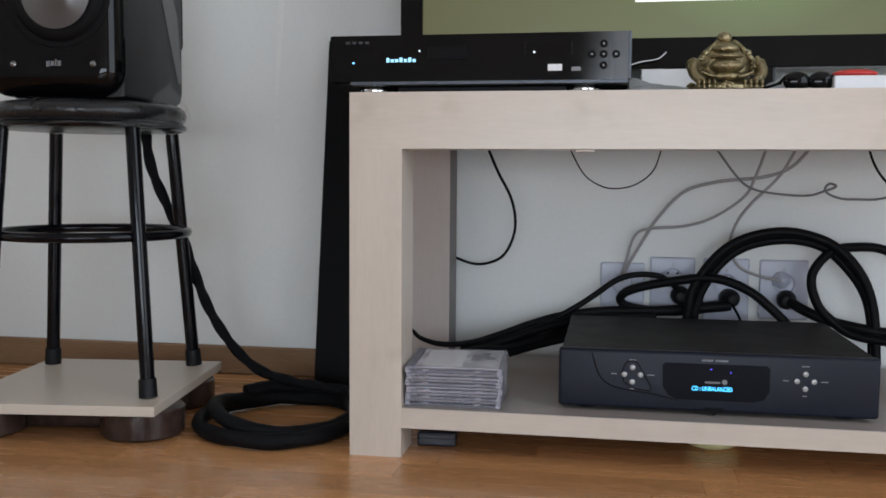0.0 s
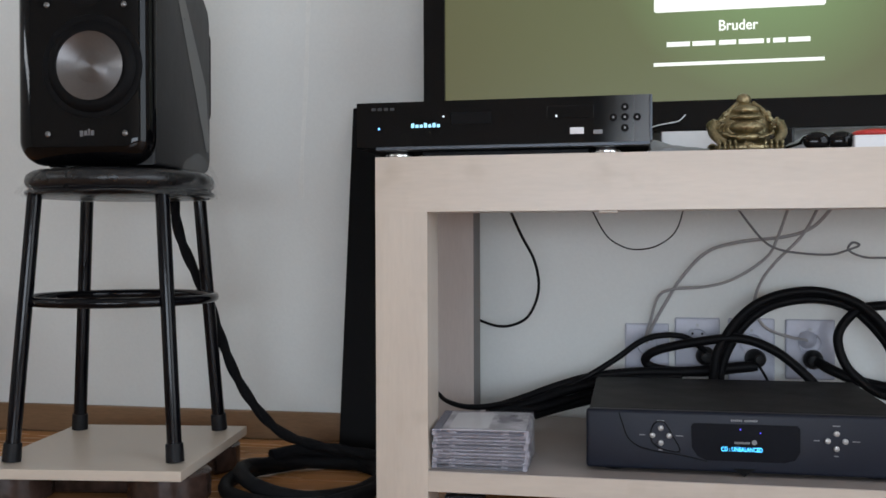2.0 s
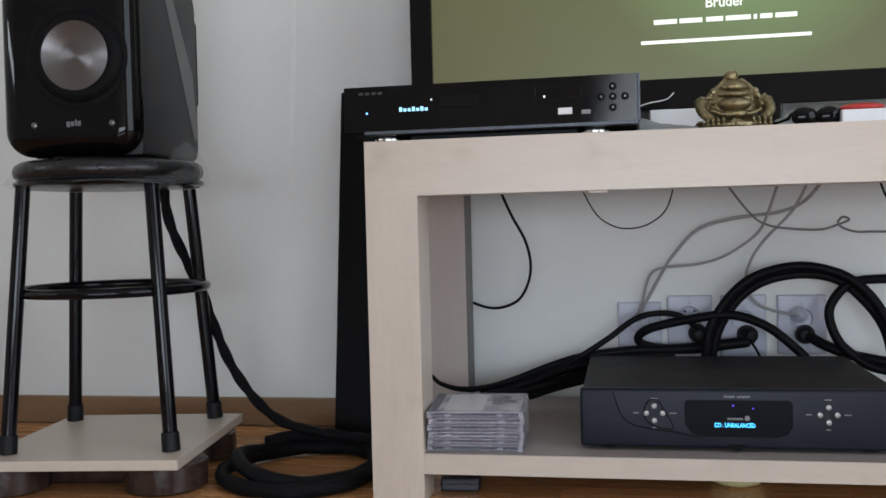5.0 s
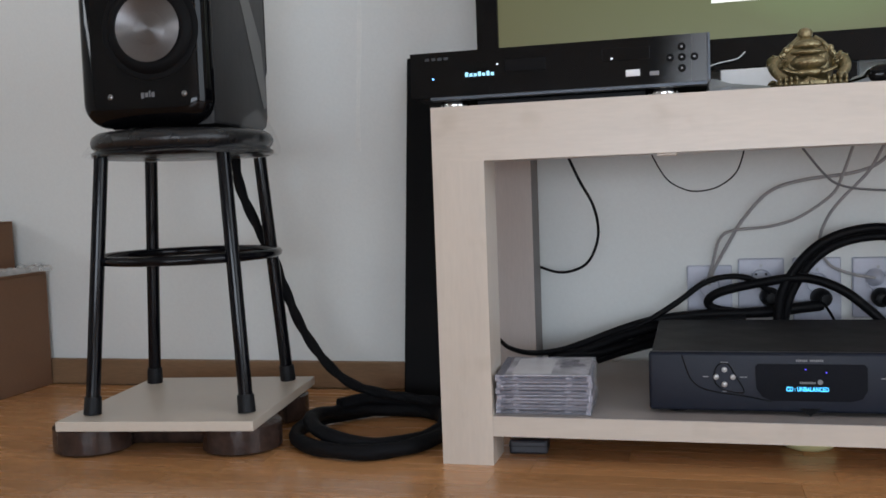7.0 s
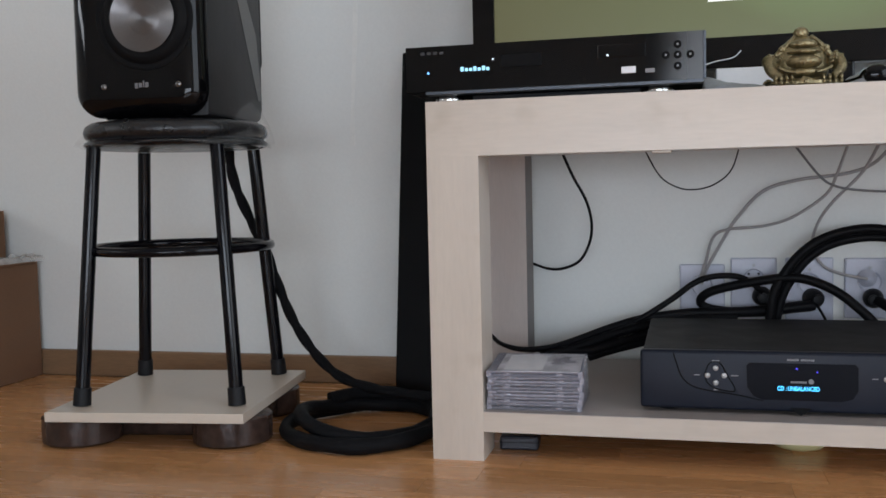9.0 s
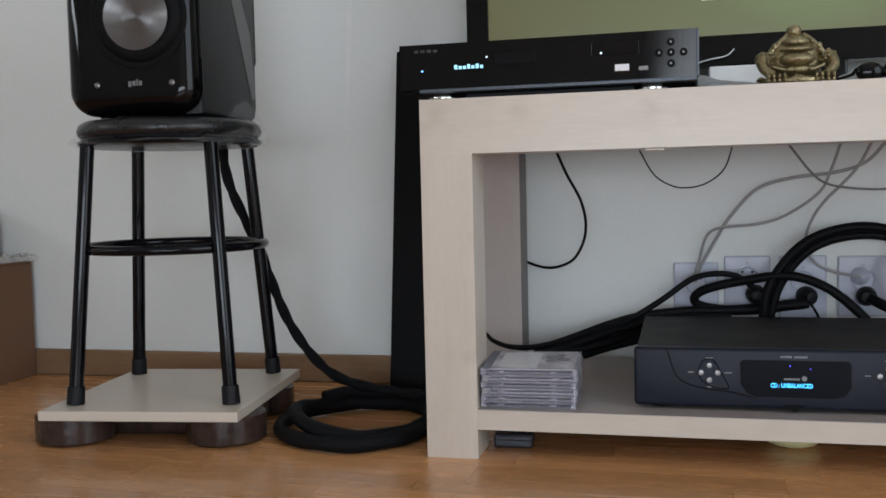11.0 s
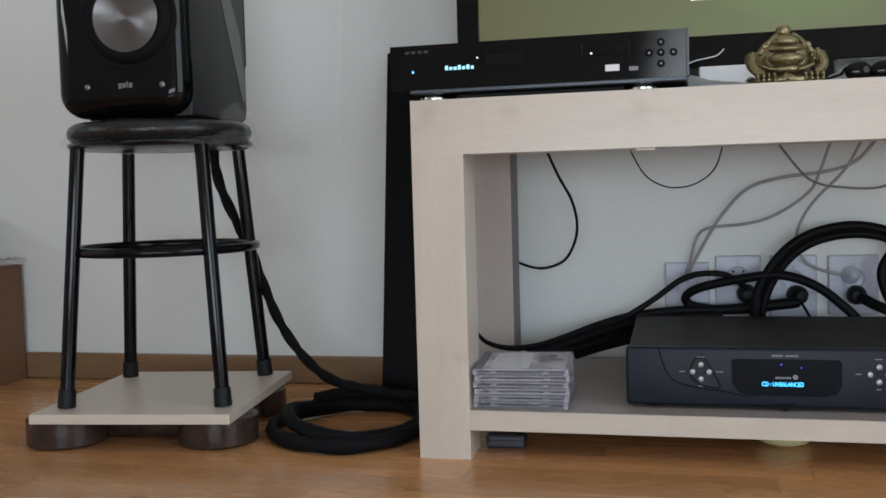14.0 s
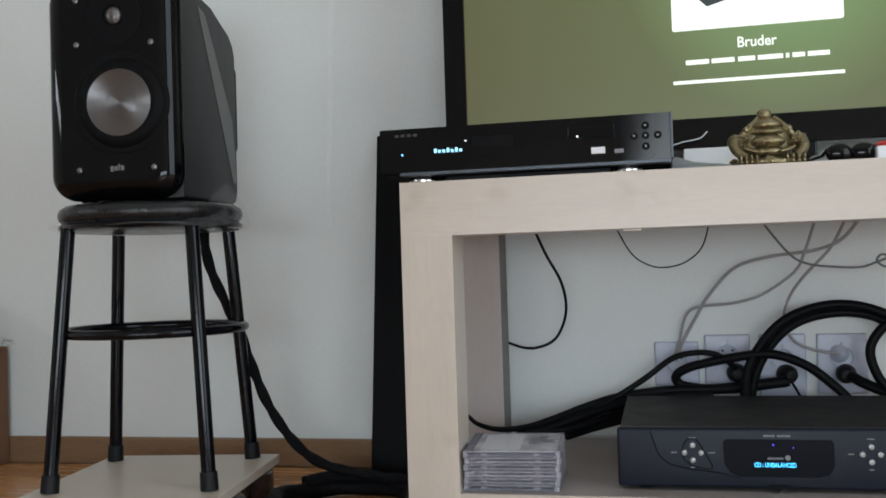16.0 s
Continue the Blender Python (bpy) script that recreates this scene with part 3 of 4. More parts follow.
def loudspeaker():
    sp = thing("loudspeaker", "black bookshelf loudspeaker with gloss front and silver cone", "loudspeaker", pose(-0.489, 0.018, SEAT_Z + 0.047, 0, 0, 5.4))
    w, h = SPK_W / 2, SPK_H
    prof = [(0.033, 0.003), (SPK_D - 0.03, 0.003), (SPK_D - 0.010, 0.010), (SPK_D, 0.030), (SPK_D, h - 0.080), (SPK_D - 0.008, h - 0.060), (SPK_D - 0.03, h - 0.042), (0.17, h - 0.016), (0.033, h - 0.001)]
    bm = bmesh.new()
    l = [bm.verts.new((-w + (0.036 if z < 0.012 else 0.001), y, z)) for y, z in prof]
    r = [bm.verts.new((w - 0.001, y, z)) for y, z in prof]
    bm.faces.new(l)
    bm.faces.new(r[::-1])
    for i in range(len(prof)):
        j = (i + 1) % len(prof)
        bm.faces.new((l[i], r[i], r[j], l[j]))
    bmesh.ops.bevel(bm, geom=[e for e in bm.edges if abs(e.verts[0].co.x - e.verts[1].co.x) < 1e-6], offset=0.006, segments=3, profile=0.5, affect="EDGES")
    part("cabinet", bm, M_CAB, sp, "textured black vinyl cabinet", True)
    front = part("baffle", extrude_xz(round_rect(-w - 0.005, w + 0.001, 0.002, h, 0.042, 10), 0.0, 0.034, 0.032, 10), M_BAFFLE, sp, "glossy black rounded front", True)
    for face in sorted(front.data.polygons, key=lambda p: p.area)[-2:]:
        face.use_smooth = False
    # pale diagonal sheen on the cabinet side, put in as a lighter strip
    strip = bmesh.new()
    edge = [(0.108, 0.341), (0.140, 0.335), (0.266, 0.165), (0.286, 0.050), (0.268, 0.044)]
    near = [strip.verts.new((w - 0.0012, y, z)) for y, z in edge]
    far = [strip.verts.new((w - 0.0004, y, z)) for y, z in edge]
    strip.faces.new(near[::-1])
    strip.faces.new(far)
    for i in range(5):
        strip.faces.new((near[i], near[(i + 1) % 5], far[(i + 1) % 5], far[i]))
    part("sheen_strip", strip, M_STRIP, sp, "pale diagonal sheen on the cabinet side, put in as a lighter strip")
    back = part("rear_panel", extrude_xz(round_rect(-w + 0.012, w - 0.002, 0.10, h - 0.09, 0.02), SPK_D - 0.002, SPK_D + 0.006, 0.0), M_RUBBER, sp)
    wz, tz = 0.157, 0.3015
    ry = pose(0, 0, 0, 90, 0, 0)
    at = lambda x, y, z: Matrix.Translation((x, y, z)) @ ry
    # woofer: rubber surround, dished cone and centre cap
    wf = part("woofer", lathe([(0.083, 0.0), (0.083, 0.0012), (0.078, 0.003), (0.073, 0.002), (0.070, 0.0050), (0.063, 0.0090), (0.0575, 0.0094), (0.0540, 0.0080)], 64, at(0.0195, 0, wz)), M_AMP_TOP, sp, "black rubber surround", True)
    part("cone", lathe([(0.0545, 0.0094), (0.0272, 0.0019), (0.0262, 0.0021), (0.0200, 0.0026), (0.010, 0.0030), (0, 0.0031)], 72, at(0.0195, -0.0008, wz)), M_CONE, wf, "brushed silver cone", True)
    tw = part("tweeter", lathe([(0.048, 0), (0.048, 0.001), (0.044, 0.002), (0.036, 0.0015), (0.028, 0.0002), (0.019, 0.0005), (0.019, 0.001)], 48, at(0.009, 0, tz)), M_AMP_TOP, sp, "", True)
    part("dome", lathe([(0.0135, 0.0005), (0.0115, 0.004), (0.007, 0.0068), (0, 0.008)], 32, at(0.009, 0, tz)), M_CONE, tw, "silver dome", True)
    for x, z in ((-0.056, 0.330), (0.072, 0.328), (-0.056, 0.2565), (0.072, 0.2545), (-0.055, 0.0505), (0.073, 0.0505)):
        part("screw", lathe([(0.0048, 0), (0.0048, 0.001), (0.003, 0.0022), (0, 0.0026)], 16, at(x, 0, z)), M_SCREW, sp, "steel grille stud", True)
    # maker's mark as plain strokes
    mk = bmesh.new()
    for x0, x1, z0, z1 in ((-0.012, -0.0065, 0.046, 0.055), (-0.005, 0.0005, 0.0475, 0.055), (0.002, 0.0045, 0.0475, 0.058), (0.006, 0.0115, 0.0475, 0.0555)):
        box(x0, x1, -0.0008, 0.0005, z0, z1, bm=mk)
    bmesh.ops.translate(mk, vec=(0.0105, 0, 0), verts=mk.verts)
    part("nameplate", mk, M_MID_MARK, sp, "small grey maker's mark")
    for x in (-0.06, 0.06):
        for y in (0.04, SPK_D - 0.05):
            part("foot", lathe([(0, 0), (0.012, 0), (0.014, 0.002), (0.013, 0.0045), (0, 0.0045)], 20, pose(x, y, 0)), M_GLOSS, sp, "small rubber foot", True)
    return sp


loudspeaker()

# ---- leaning black panel ----
panel = tagged(obj("black_panel", box(-0.07, 0.07, -0.012, 0.012, 0, 0.686, 0.003), M_ALU_BLACK), "tall narrow black panel leaning against the wall", "panel")
panel.matrix_world = pose(-0.11, 0.397, 0.002, -9.0, 0, 0)

# ---- television ----
tv = thing("television", "large flat television showing an olive music screen", "television")
TX0, TX1, TZ0, TZ1, TY = 0.004, 1.096, 0.598, 1.255, 0.318
SX0, SX1, SZ0, SZ1 = TX0 + 0.039, TX1 - 0.039, 0.6495, TZ1 - 0.045
frame_bm = bmesh.new()
for a, b, c, d in ((TX0, SX0, TZ0, TZ1), (SX1, TX1, TZ0, TZ1), (SX0, SX1, TZ0, SZ0), (SX0, SX1, SZ1, TZ1)):
    box(a, b, TY, TY + 0.03, c, d, 0.0015, bm=frame_bm)
part("bezel", frame_bm, M_GLOSS, tv, "glossy black bezel")
part("back_shell", box(TX0 + 0.01, TX1 - 0.01, TY + 0.03, TY + 0.065, TZ0 + 0.01, TZ1 - 0.01, 0.008), M_RUBBER, tv)
screen = part("screen", box(SX0 - 0.001, SX1 + 0.001, TY + 0.008, TY + 0.02, SZ0 - 0.001, SZ1 + 0.001), M_SCREEN, tv, "lit olive green screen")
part("neck", box(0.46, 0.64, TY + 0.005, TY + 0.05, TOP + 0.012, TZ0 + 0.01, 0.004), M_GLOSS, tv)
part("stand_foot", box(0.33, 0.77, TY - 0.07, TY + 0.10, TOP, TOP + 0.012, 0.004), M_GLOSS, tv, "glossy black foot")
sy = TY + 0.0076
art = part("cover_picture", extrude_xz(round_rect(0.410, 0.690, 0.803, 1.083, 0.004, 4), sy - 0.0006, sy), M_SCREEN_WHITE, screen, "white cover picture with dark strokes")
for outline in (((0.443, 0.868), (0.470, 0.842), (0.508, 0.853), (0.541, 0.858), (0.534, 0.905), (0.52, 0.905), (0.505, 0.872), (0.472, 0.862), (0.45, 0.88)),
                ((0.560, 0.858), (0.592, 0.862), (0.615, 0.868), (0.642, 0.848), (0.637, 0.862), (0.60, 0.905), (0.578, 0.905)),
                ((0.45, 0.935), (0.52, 0.93), (0.50, 1.03), (0.46, 1.04)), ((0.56, 0.93), (0.65, 0.94), (0.64, 1.02), (0.6, 1.045))):
    part("cover_stroke", extrude_xz(outline, sy - 0.0012, sy - 0.0007), M_SCREEN_DARK, screen)
UP = pose(0, 0, 0, 90, 0, 0)
text_part("title_text", "Bruder", 0.025, Matrix.Translation((0.549, sy - 0.0006, 0.7755)) @ UP, M_SCREEN_WHITE, screen, 0.064, bold=0.0004)
for x0, x1 in ((0.431, 0.470), (0.474, 0.512), (0.518, 0.546), (0.550, 0.591), (0.5955, 0.601), (0.606, 0.626), (0.6305, 0.6655)):
    part("caption_bar", box(x0, x1, sy - 0.0008, sy, 0.7435, 0.7515), M_SCREEN_WHITE, screen)
part("progress_bar", box(0.409, 0.688, sy - 0.0008, sy, 0.7105, 0.7165), M_SCREEN_WHITE, screen)

# ---- disc player ----
pl = thing("disc_player", "slim black disc player with a lit display", "disc player")
PX0, PX1, PY, PZ0, PZ1 = -0.031, 0.399, 0.0095, 0.5475, 0.6155
part("body", box(PX0 + 0.003, PX1 - 0.003, PY + 0.012, PY + 0.29, PZ0, PZ1 - 0.001, 0.0015), M_AMP_TOP, pl)
part("front_panel", box(PX0, 0.3182, PY, PY + 0.0125, PZ0 + 0.002, PZ1), M_GLOSS, pl, "glossy black front")
part("control_panel", box(0.3182, PX1, PY, PY + 0.0125, PZ0 + 0.002, PZ1), M_ALU_CTRL, pl, "dark grey brushed metal control end")
# lighter strip at the bright end of the panel's sheen gradient
part("end_edge", box(PX1 - 0.004, PX1 + 0.0006, PY - 0.0006, PY + 0.0125, PZ0 + 0.002, PZ1 + 0.0003, 0.0015), M_ALU_GREY, pl, "lighter grey strip at the right end")
part("bottom_lip", box(PX0 + 0.03, PX1 - 0.003, PY - 0.0018, PY + 0.02, PZ0 - 0.003, PZ0 + 0.0022, 0.0008), M_ALU_GREY, pl)
part("disc_tray", box(0.112, 0.172, PY - 0.001, PY + 0.003, 0.580, 0.598, 0.0008), M_AMP_TOP, pl)
part("display_window", box(0.252, 0.318, PY - 0.0007, PY + 0.003, 0.585, 0.603, 0.0005), M_GLOSS, pl)
part("power_light", disc_y(0.0035, PY - 0.001, PY + 0.001, 0.5765, 0.0016, 12), M_LED, pl, "blue pilot light")
part("spark_light", disc_y(0.101, PY - 0.001, PY + 0.001, 0.5925, 0.0014, 12), M_WHITE_LED, pl)
part("front_light", disc_y(0.2655, PY - 0.0014, PY + 0.001, 0.5885, 0.0016, 14), M_WHITE_LED, pl, "small white light")
dsp = bmesh.new()
for i in range(7):
    x0 = 0.0525 + i * 0.0064
    box(x0, x0 + 0.0046, PY - 0.0008, PY + 0.0004, 0.5770, 0.5835 if i in (0, 3, 5) else 0.5815, bm=dsp)
part("display_marks", dsp, M_CYAN_PALE, pl, "pale cyan lit display marks")
part("usb_cover", box(0.2845, 0.3045, PY - 0.002, PY + 0.001, 0.5620, 0.5715, 0.0008), M_WHITE_PL, pl, "white socket cover")
part("socket_mark", box(0.3175, 0.3305, PY - 0.001, PY + 0.001, 0.5615, 0.5675, 0.0004), M_GREY_MARK, pl)
mk = bmesh.new()
for i in range(4):
    box(-0.008 + i * 0.0095, -0.0015 + i * 0.0095, PY - 0.0005, PY + 0.0005, 0.6035, 0.6075, bm=mk)
part("maker_mark", mk, M_DIM_MARK, pl)
for x, z in ((0.3615, 0.5842), (0.3615, 0.5985), (0.3615, 0.5690), (0.3455, 0.5842), (0.3785, 0.584)):
    btn = part("button", disc_y(x, PY - 0.0022, PY + 0.001, z, 0.0055, 20, 0.0012), M_AMP_TOP, pl, "", True)
    part("button_mark", disc_y(x, PY - 0.0026, PY - 0.0021, z, 0.0017, 10), M_GREY_MARK, btn)
for x in (0.027, 0.335):
    for y in (0.045, 0.25):
        ft = part("foot", lathe([(0, 0), (0.020, 0), (0.021, 0.002), (0.021, 0.009), (0.019, 0.0115), (0, 0.0115)], 28, pose(x, y, TOP)), M_CHROME, pl, "round chrome foot", True)
part("rear_foot", box(0.06, 0.31, 0.05, 0.06, TOP, TOP + 0.012, 0.002), M_RUBBER, pl)

# ---- amplifier ----
amp = thing("amplifier", "dark slate amplifier with blue display and silver buttons", "amplifier")
AX0, AX1, AY, AZ0, AZ1 = 0.305, 0.748, 0.040, 0.0825, 0.1655
part("body", box(AX0 + 0.004, AX1 - 0.004, AY + 0.02, 0.385, AZ0, AZ1 - 0.0005, 0.002), M_AMP_LID, amp, "black painted metal case")
fp = part("front_plate", box(AX0, AX1, AY, AY + 0.0205, AZ0 - 0.002, AZ1, 0.005, 4), M_AMP, amp, "slate grey bevelled front plate", True)
part("display_window", extrude_xz([(0.453, 0.1455), (0.457, 0.150), (0.597, 0.150), (0.601, 0.1455), (0.601, 0.113), (0.594, 0.1015), (0.58, 0.0975), (0.474, 0.0975), (0.462, 0.103), (0.454, 0.115)], AY - 0.0012, AY + 0.004), M_WINDOW_BLACK, amp, "black display window")
text_part("display_text", "CD : UNBALANCED", 0.0085, Matrix.Translation((0.5225, AY - 0.0014, 0.1142)) @ UP, M_CYAN, amp, 0.056, bold=0.00018)
part("status_light", disc_y(0.5205, AY - 0.002, AY, 0.1425, 0.0012, 10), M_VIOLET, amp)
part("status_light", disc_y(0.5475, AY - 0.002, AY, 0.1385, 0.0010, 10), M_VIOLET, amp)
mk = bmesh.new()
for i in range(14):
    if i != 6:
        box(0.508 + i * 0.0026, 0.5098 + i * 0.0026, AY - 0.0006, AY + 0.001, 0.1535, 0.1562, bm=mk)
part("model_print", mk, M_GREY_MARK, amp)
mk = bmesh.new()
for i in range(8):
    box(0.5125 + i * 0.0027, 0.5145 + i * 0.0027, AY - 0.0017, AY - 0.0012, 0.1222, 0.1250, bm=mk)
part("maker_mark", mk, M_GREY_MARK, amp)
part("maker_dot", disc_y(0.5395, AY - 0.0018, AY - 0.0011, 0.1248, 0.0036, 14), M_GREY_MARK, amp)
part("pad_face", extrude_xz([(0.3955, 0.131), (0.4, 0.145), (0.410, 0.1505), (0.418, 0.147), (0.425, 0.133), (0.437, 0.113), (0.436, 0.109), (0.430, 0.1072), (0.412, 0.111), (0.4, 0.119)], AY - 0.0006, AY + 0.003), M_AMP, amp)
part("pad_outline", tube([(0.3955, AY - 0.0006, 0.131), (0.401, AY - 0.0006, 0.146), (0.410, AY - 0.0006, 0.1505), (0.418, AY - 0.0006, 0.147), (0.427, AY - 0.0006, 0.131), (0.437, AY - 0.0006, 0.113), (0.434, AY - 0.0006, 0.1075), (0.412, AY - 0.0006, 0.111), (0.399, AY - 0.0006, 0.120)], 0.0009, 6, 6, True), M_AMP_TOP, amp)
for cx, cz in ((0.411, 0.1305), (0.6485, 0.1305)):
    for dx, dz in ((0, 0.0105), (0, -0.0105), (-0.0115, 0), (0.0115, 0)):
        part("button", disc_y(cx + dx, AY - 0.0035, AY + 0.001, cz + dz, 0.0040, 18, 0.0012), M_BUTTON, amp, "round silver button", True)
    for dx, dz, s in ((0, 0.021, 0.005), (0, -0.021, 0.003), (-0.026, 0, 0.004), (0.026, 0, 0.005)):
        part("pad_print", box(cx + dx - s, cx + dx + s, AY - 0.0005, AY + 0.001, cz + dz - 0.0007, cz + dz + 0.0007), M_GREY_MARK, amp)
part("groove", tube([(0.352, AY + 0.0006, 0.1615), (0.357, AY + 0.0002, 0.146), (0.364, AY + 0.0002, 0.127), (0.379, AY + 0.0002, 0.114), (0.405, AY + 0.0002, 0.1075), (0.44, AY + 0.0002, 0.103), (0.475, AY + 0.0002, 0.0955)], 0.0010, 6), M_AMP_TOP, amp)
part("centre_notch", extrude_xz([(0.511, 0.0870), (0.541, 0.0870), (0.526, 0.0760)], AY - 0.0016, AY + 0.003), M_AMP_TOP, amp)
for x in (0.345, 0.708):
    for y in (0.08, 0.345):
        part("foot", lathe([(0, 0), (0.018, 0), (0.019, 0.002), (0.018, 0.009), (0, 0.009)], 20, pose(x, y, 0.0745)), M_RUBBER, amp, "", True)

# ---- cases of discs on the shelf ----


def cd_case(cover, inlay, label, case_m):
    c = thing("cd_case", label, "disc case", group="disc cases in the stack")
    part("case_base", box(0, 0.142, 0, 0.125, 0.0003, 0.0052, 0.0006, 1), M_CLEAR, c, "clear plastic base")
    part("case_lid", box(0.0004, 0.1416, 0.0006, 0.1246, 0.0058, 0.0101, 0.0008, 1), M_CLEAR, c, "clear plastic lid")
    part("inlay", box(0.006, 0.136, 0.006, 0.1225, 0.0012, 0.0042, 0), inlay, c, "printed paper inlay")
    part("booklet", box(0.014, 0.137, 0.005, 0.122, 0.0080, 0.0092, 0), cover, c)
    part("spine", box(0.0008, 0.0125, 0.0014, 0.124, 0.0062, 0.0092, 0.0004, 1), inlay, c)
    for x in (0.0, 0.1345):
        part("corner_tab", box(x + 0.0002, x + 0.0073, -0.0004, 0.004, 0.0008, 0.0096, 0.0004, 1), M_CASE_EDGE, c, "frosted clear corner")
    for x in (0.026, 0.104):
        part("catch", box(x, x + 0.009, -0.0005, 0.001, 0.0040, 0.0066, 0.0003, 1), M_CASE_EDGE, c, "small clear catch")
    part("front_rib", box(0.008, 0.134, -0.0003, 0.0008, 0.0084, 0.0099, 0.0003, 1), M_CASE_EDGE, c, "bright clear lid edge")
    c.matrix_world = case_m
    return c


STACK = ((0.0800, 0.016, 0.2, M_INLAY_DARK, "clear disc case with a dark inlay under the stack"), (0.0815, 0.011, 1.2, M_INLAY, "clear plastic disc case with grey printed inlay"),
         (0.0835, 0.008, 2.4, M_INLAY_PALE, "clear plastic disc case with a pale violet inlay"), (0.0815, 0.009, 1.6, M_INLAY, "clear plastic disc case with grey printed inlay"),
         (0.0845, 0.005, 3.0, M_INLAY_PALE, "clear plastic disc case with a pale violet inlay"), (0.0830, 0.002, 2.2, M_INLAY_BLUE, "clear plastic disc case with a pale cover on top"))
for i, (x, y, turn, inlay, label) in enumerate(STACK):
    lift = (0, 0, 0, 0, 1.0, 2.6)[i]
    c = cd_case(M_COVER if i == 5 else inlay, inlay, label, pose(x, y, 0.0745 + i * 0.0103, lift, 0, turn))
    if i == 5:
        part("cover_panel", box(0.024, 0.082, 0.014, 0.112, 0.0092, 0.0095, 0), M_PAPER, c, "white panel printed on the cover")
        for bx, by, br in ((0.104, 0.082, 0.014), (0.119, 0.070, 0.010), (0.098, 0.060, 0.008), (0.112, 0.098, 0.007)):
            part("cover_blot", lathe([(0, 0.0092), (br, 0.0092), (br * 0.9, 0.0096), (0, 0.0096)], 14, pose(bx, by, 0)), M_INLAY, c)

# ---- things on top of the stand ----


def brass_toad():
    """A squat brass toad on a heap of coins: sloping head, wide folded mouth, bulging haunches, a knob on its crown."""
    bm = lathe([(0, 0), (0.048, 0), (0.053, 0.003), (0.052, 0.007), (0.044, 0.011), (0, 0.012)], 36)
    bmesh.ops.transform(bm, matrix=Matrix.Diagonal((1.04, 0.75, 1, 1)), verts=bm.verts)
    body = lathe([(0, 0.008), (0.030, 0.009), (0.038, 0.018), (0.041, 0.030), (0.040, 0.042), (0.0365, 0.052), (0.029, 0.060), (0.0205, 0.067), (0.0150, 0.0715), (0.0120, 0.0735), (0, 0.0745)], 44)
    merge(bm, body, Matrix.Translation((-0.002, 0.010, 0)) @ Matrix.Diagonal((1, 0.72, 1, 1)))
    r = random.Random(7)

    def blob(x, y, z, sx, sy_, sz, sub=2, rz=0, ry=0):
        b = bmesh.new()
        bmesh.ops.create_icosphere(b, subdivisions=sub, radius=1)
        merge(bm, b, pose(x, y, z, 0, ry, rz) @ Matrix.Diagonal((sx, sy_, sz, 1)))
    # crown knob, brow, upper lip and the full lower jaw
    blob(-0.002, 0.006, 0.0775, 0.0112, 0.010, 0.0095, 3)
    blob(-0.002, -0.008, 0.0600, 0.0205, 0.014, 0.0075, 3)
    blob(-0.002, -0.013, 0.0488, 0.0245, 0.017, 0.0052, 3)
    blob(-0.002, -0.016, 0.0350, 0.0255, 0.019, 0.0108, 3)
    blob(-0.001, -0.012, 0.0205, 0.0290, 0.018, 0.0080, 3)
    for s in (-1, 1):
        tube([(s * 0.011, 0.004, 0.0725), (s * 0.020, -0.002, 0.0640), (s * 0.029, -0.004, 0.0540), (s * 0.0365, -0.002, 0.0460)], 0.0034, 8, 6, bm=bm, taper=0.0048)
        blob(s * 0.031, -0.004, 0.0545, 0.0055, 0.006, 0.0055, 3)
        blob(s * 0.0445, 0.004, 0.0370, 0.0145, 0.016, 0.0120, 3, 0, s * -22)
        tube([(s * 0.048, -0.006, 0.038), (s * 0.0505, -0.014, 0.028), (s * 0.044, -0.022, 0.018), (s * 0.036, -0.030, 0.011)], 0.0088, 12, 6, bm=bm, taper=0.0060)
        for k in range(4):
            blob(s * (0.022 + 0.0078 * k), -0.031 - 0.001 * k, 0.011, 0.0030, 0.006, 0.0052)
            blob(s * (0.022 + 0.0078 * k), -0.036, 0.0050, 0.0028, 0.0036, 0.0035)
    blob(-0.003, -0.034, 0.0065, 0.0115, 0.004, 0.0062, 3)
    blob(-0.003, -0.0385, 0.006, 0.004, 0.002, 0.003, 2)
    for _ in range(120):
        a = r.uniform(0, 2 * math.pi)
        rad = r.uniform(0.85, 1.0)
        blob(0.054 * rad * math.cos(a), 0.037 * rad * math.sin(a), r.uniform(0.002, 0.012), r.uniform(0.003, 0.005), r.uniform(0.003, 0.005), r.uniform(0.0012, 0.003), 1)
    # strings of coins and warts over the haunches
    for _ in range(110):
        s = r.choice((-1, 1, 1))
        a, u = r.uniform(0, 2 * math.pi), r.uniform(0.0, 1.0)
        blob(s * (0.0455 + 0.0135 * u * math.cos(a)), -0.0115 + 0.006 * u * math.sin(a * 2), 0.036 + 0.0125 * u * math.sin(a), 0.0021, 0.0021, 0.0018, 1)
    for k in range(9):
        u = k / 8
        for s in (-1, 1):
            blob(s * (0.036 - 0.020 * u) - 0.002, -0.024 - 0.006 * u, 0.026 - 0.006 * math.sin(math.pi * u * 0.5), 0.0028, 0.0028, 0.0026, 1)
    ob = tagged(obj("brass_figurine", bm, M_BRASS, smooth=True), "aged brass toad figurine seated on coins", "figurine")
    ob.matrix_world = pose(0.530, 0.052, TOP, 0, 0, 4) @ Matrix.Diagonal((0.93, 1, 0.98, 1))


brass_toad()


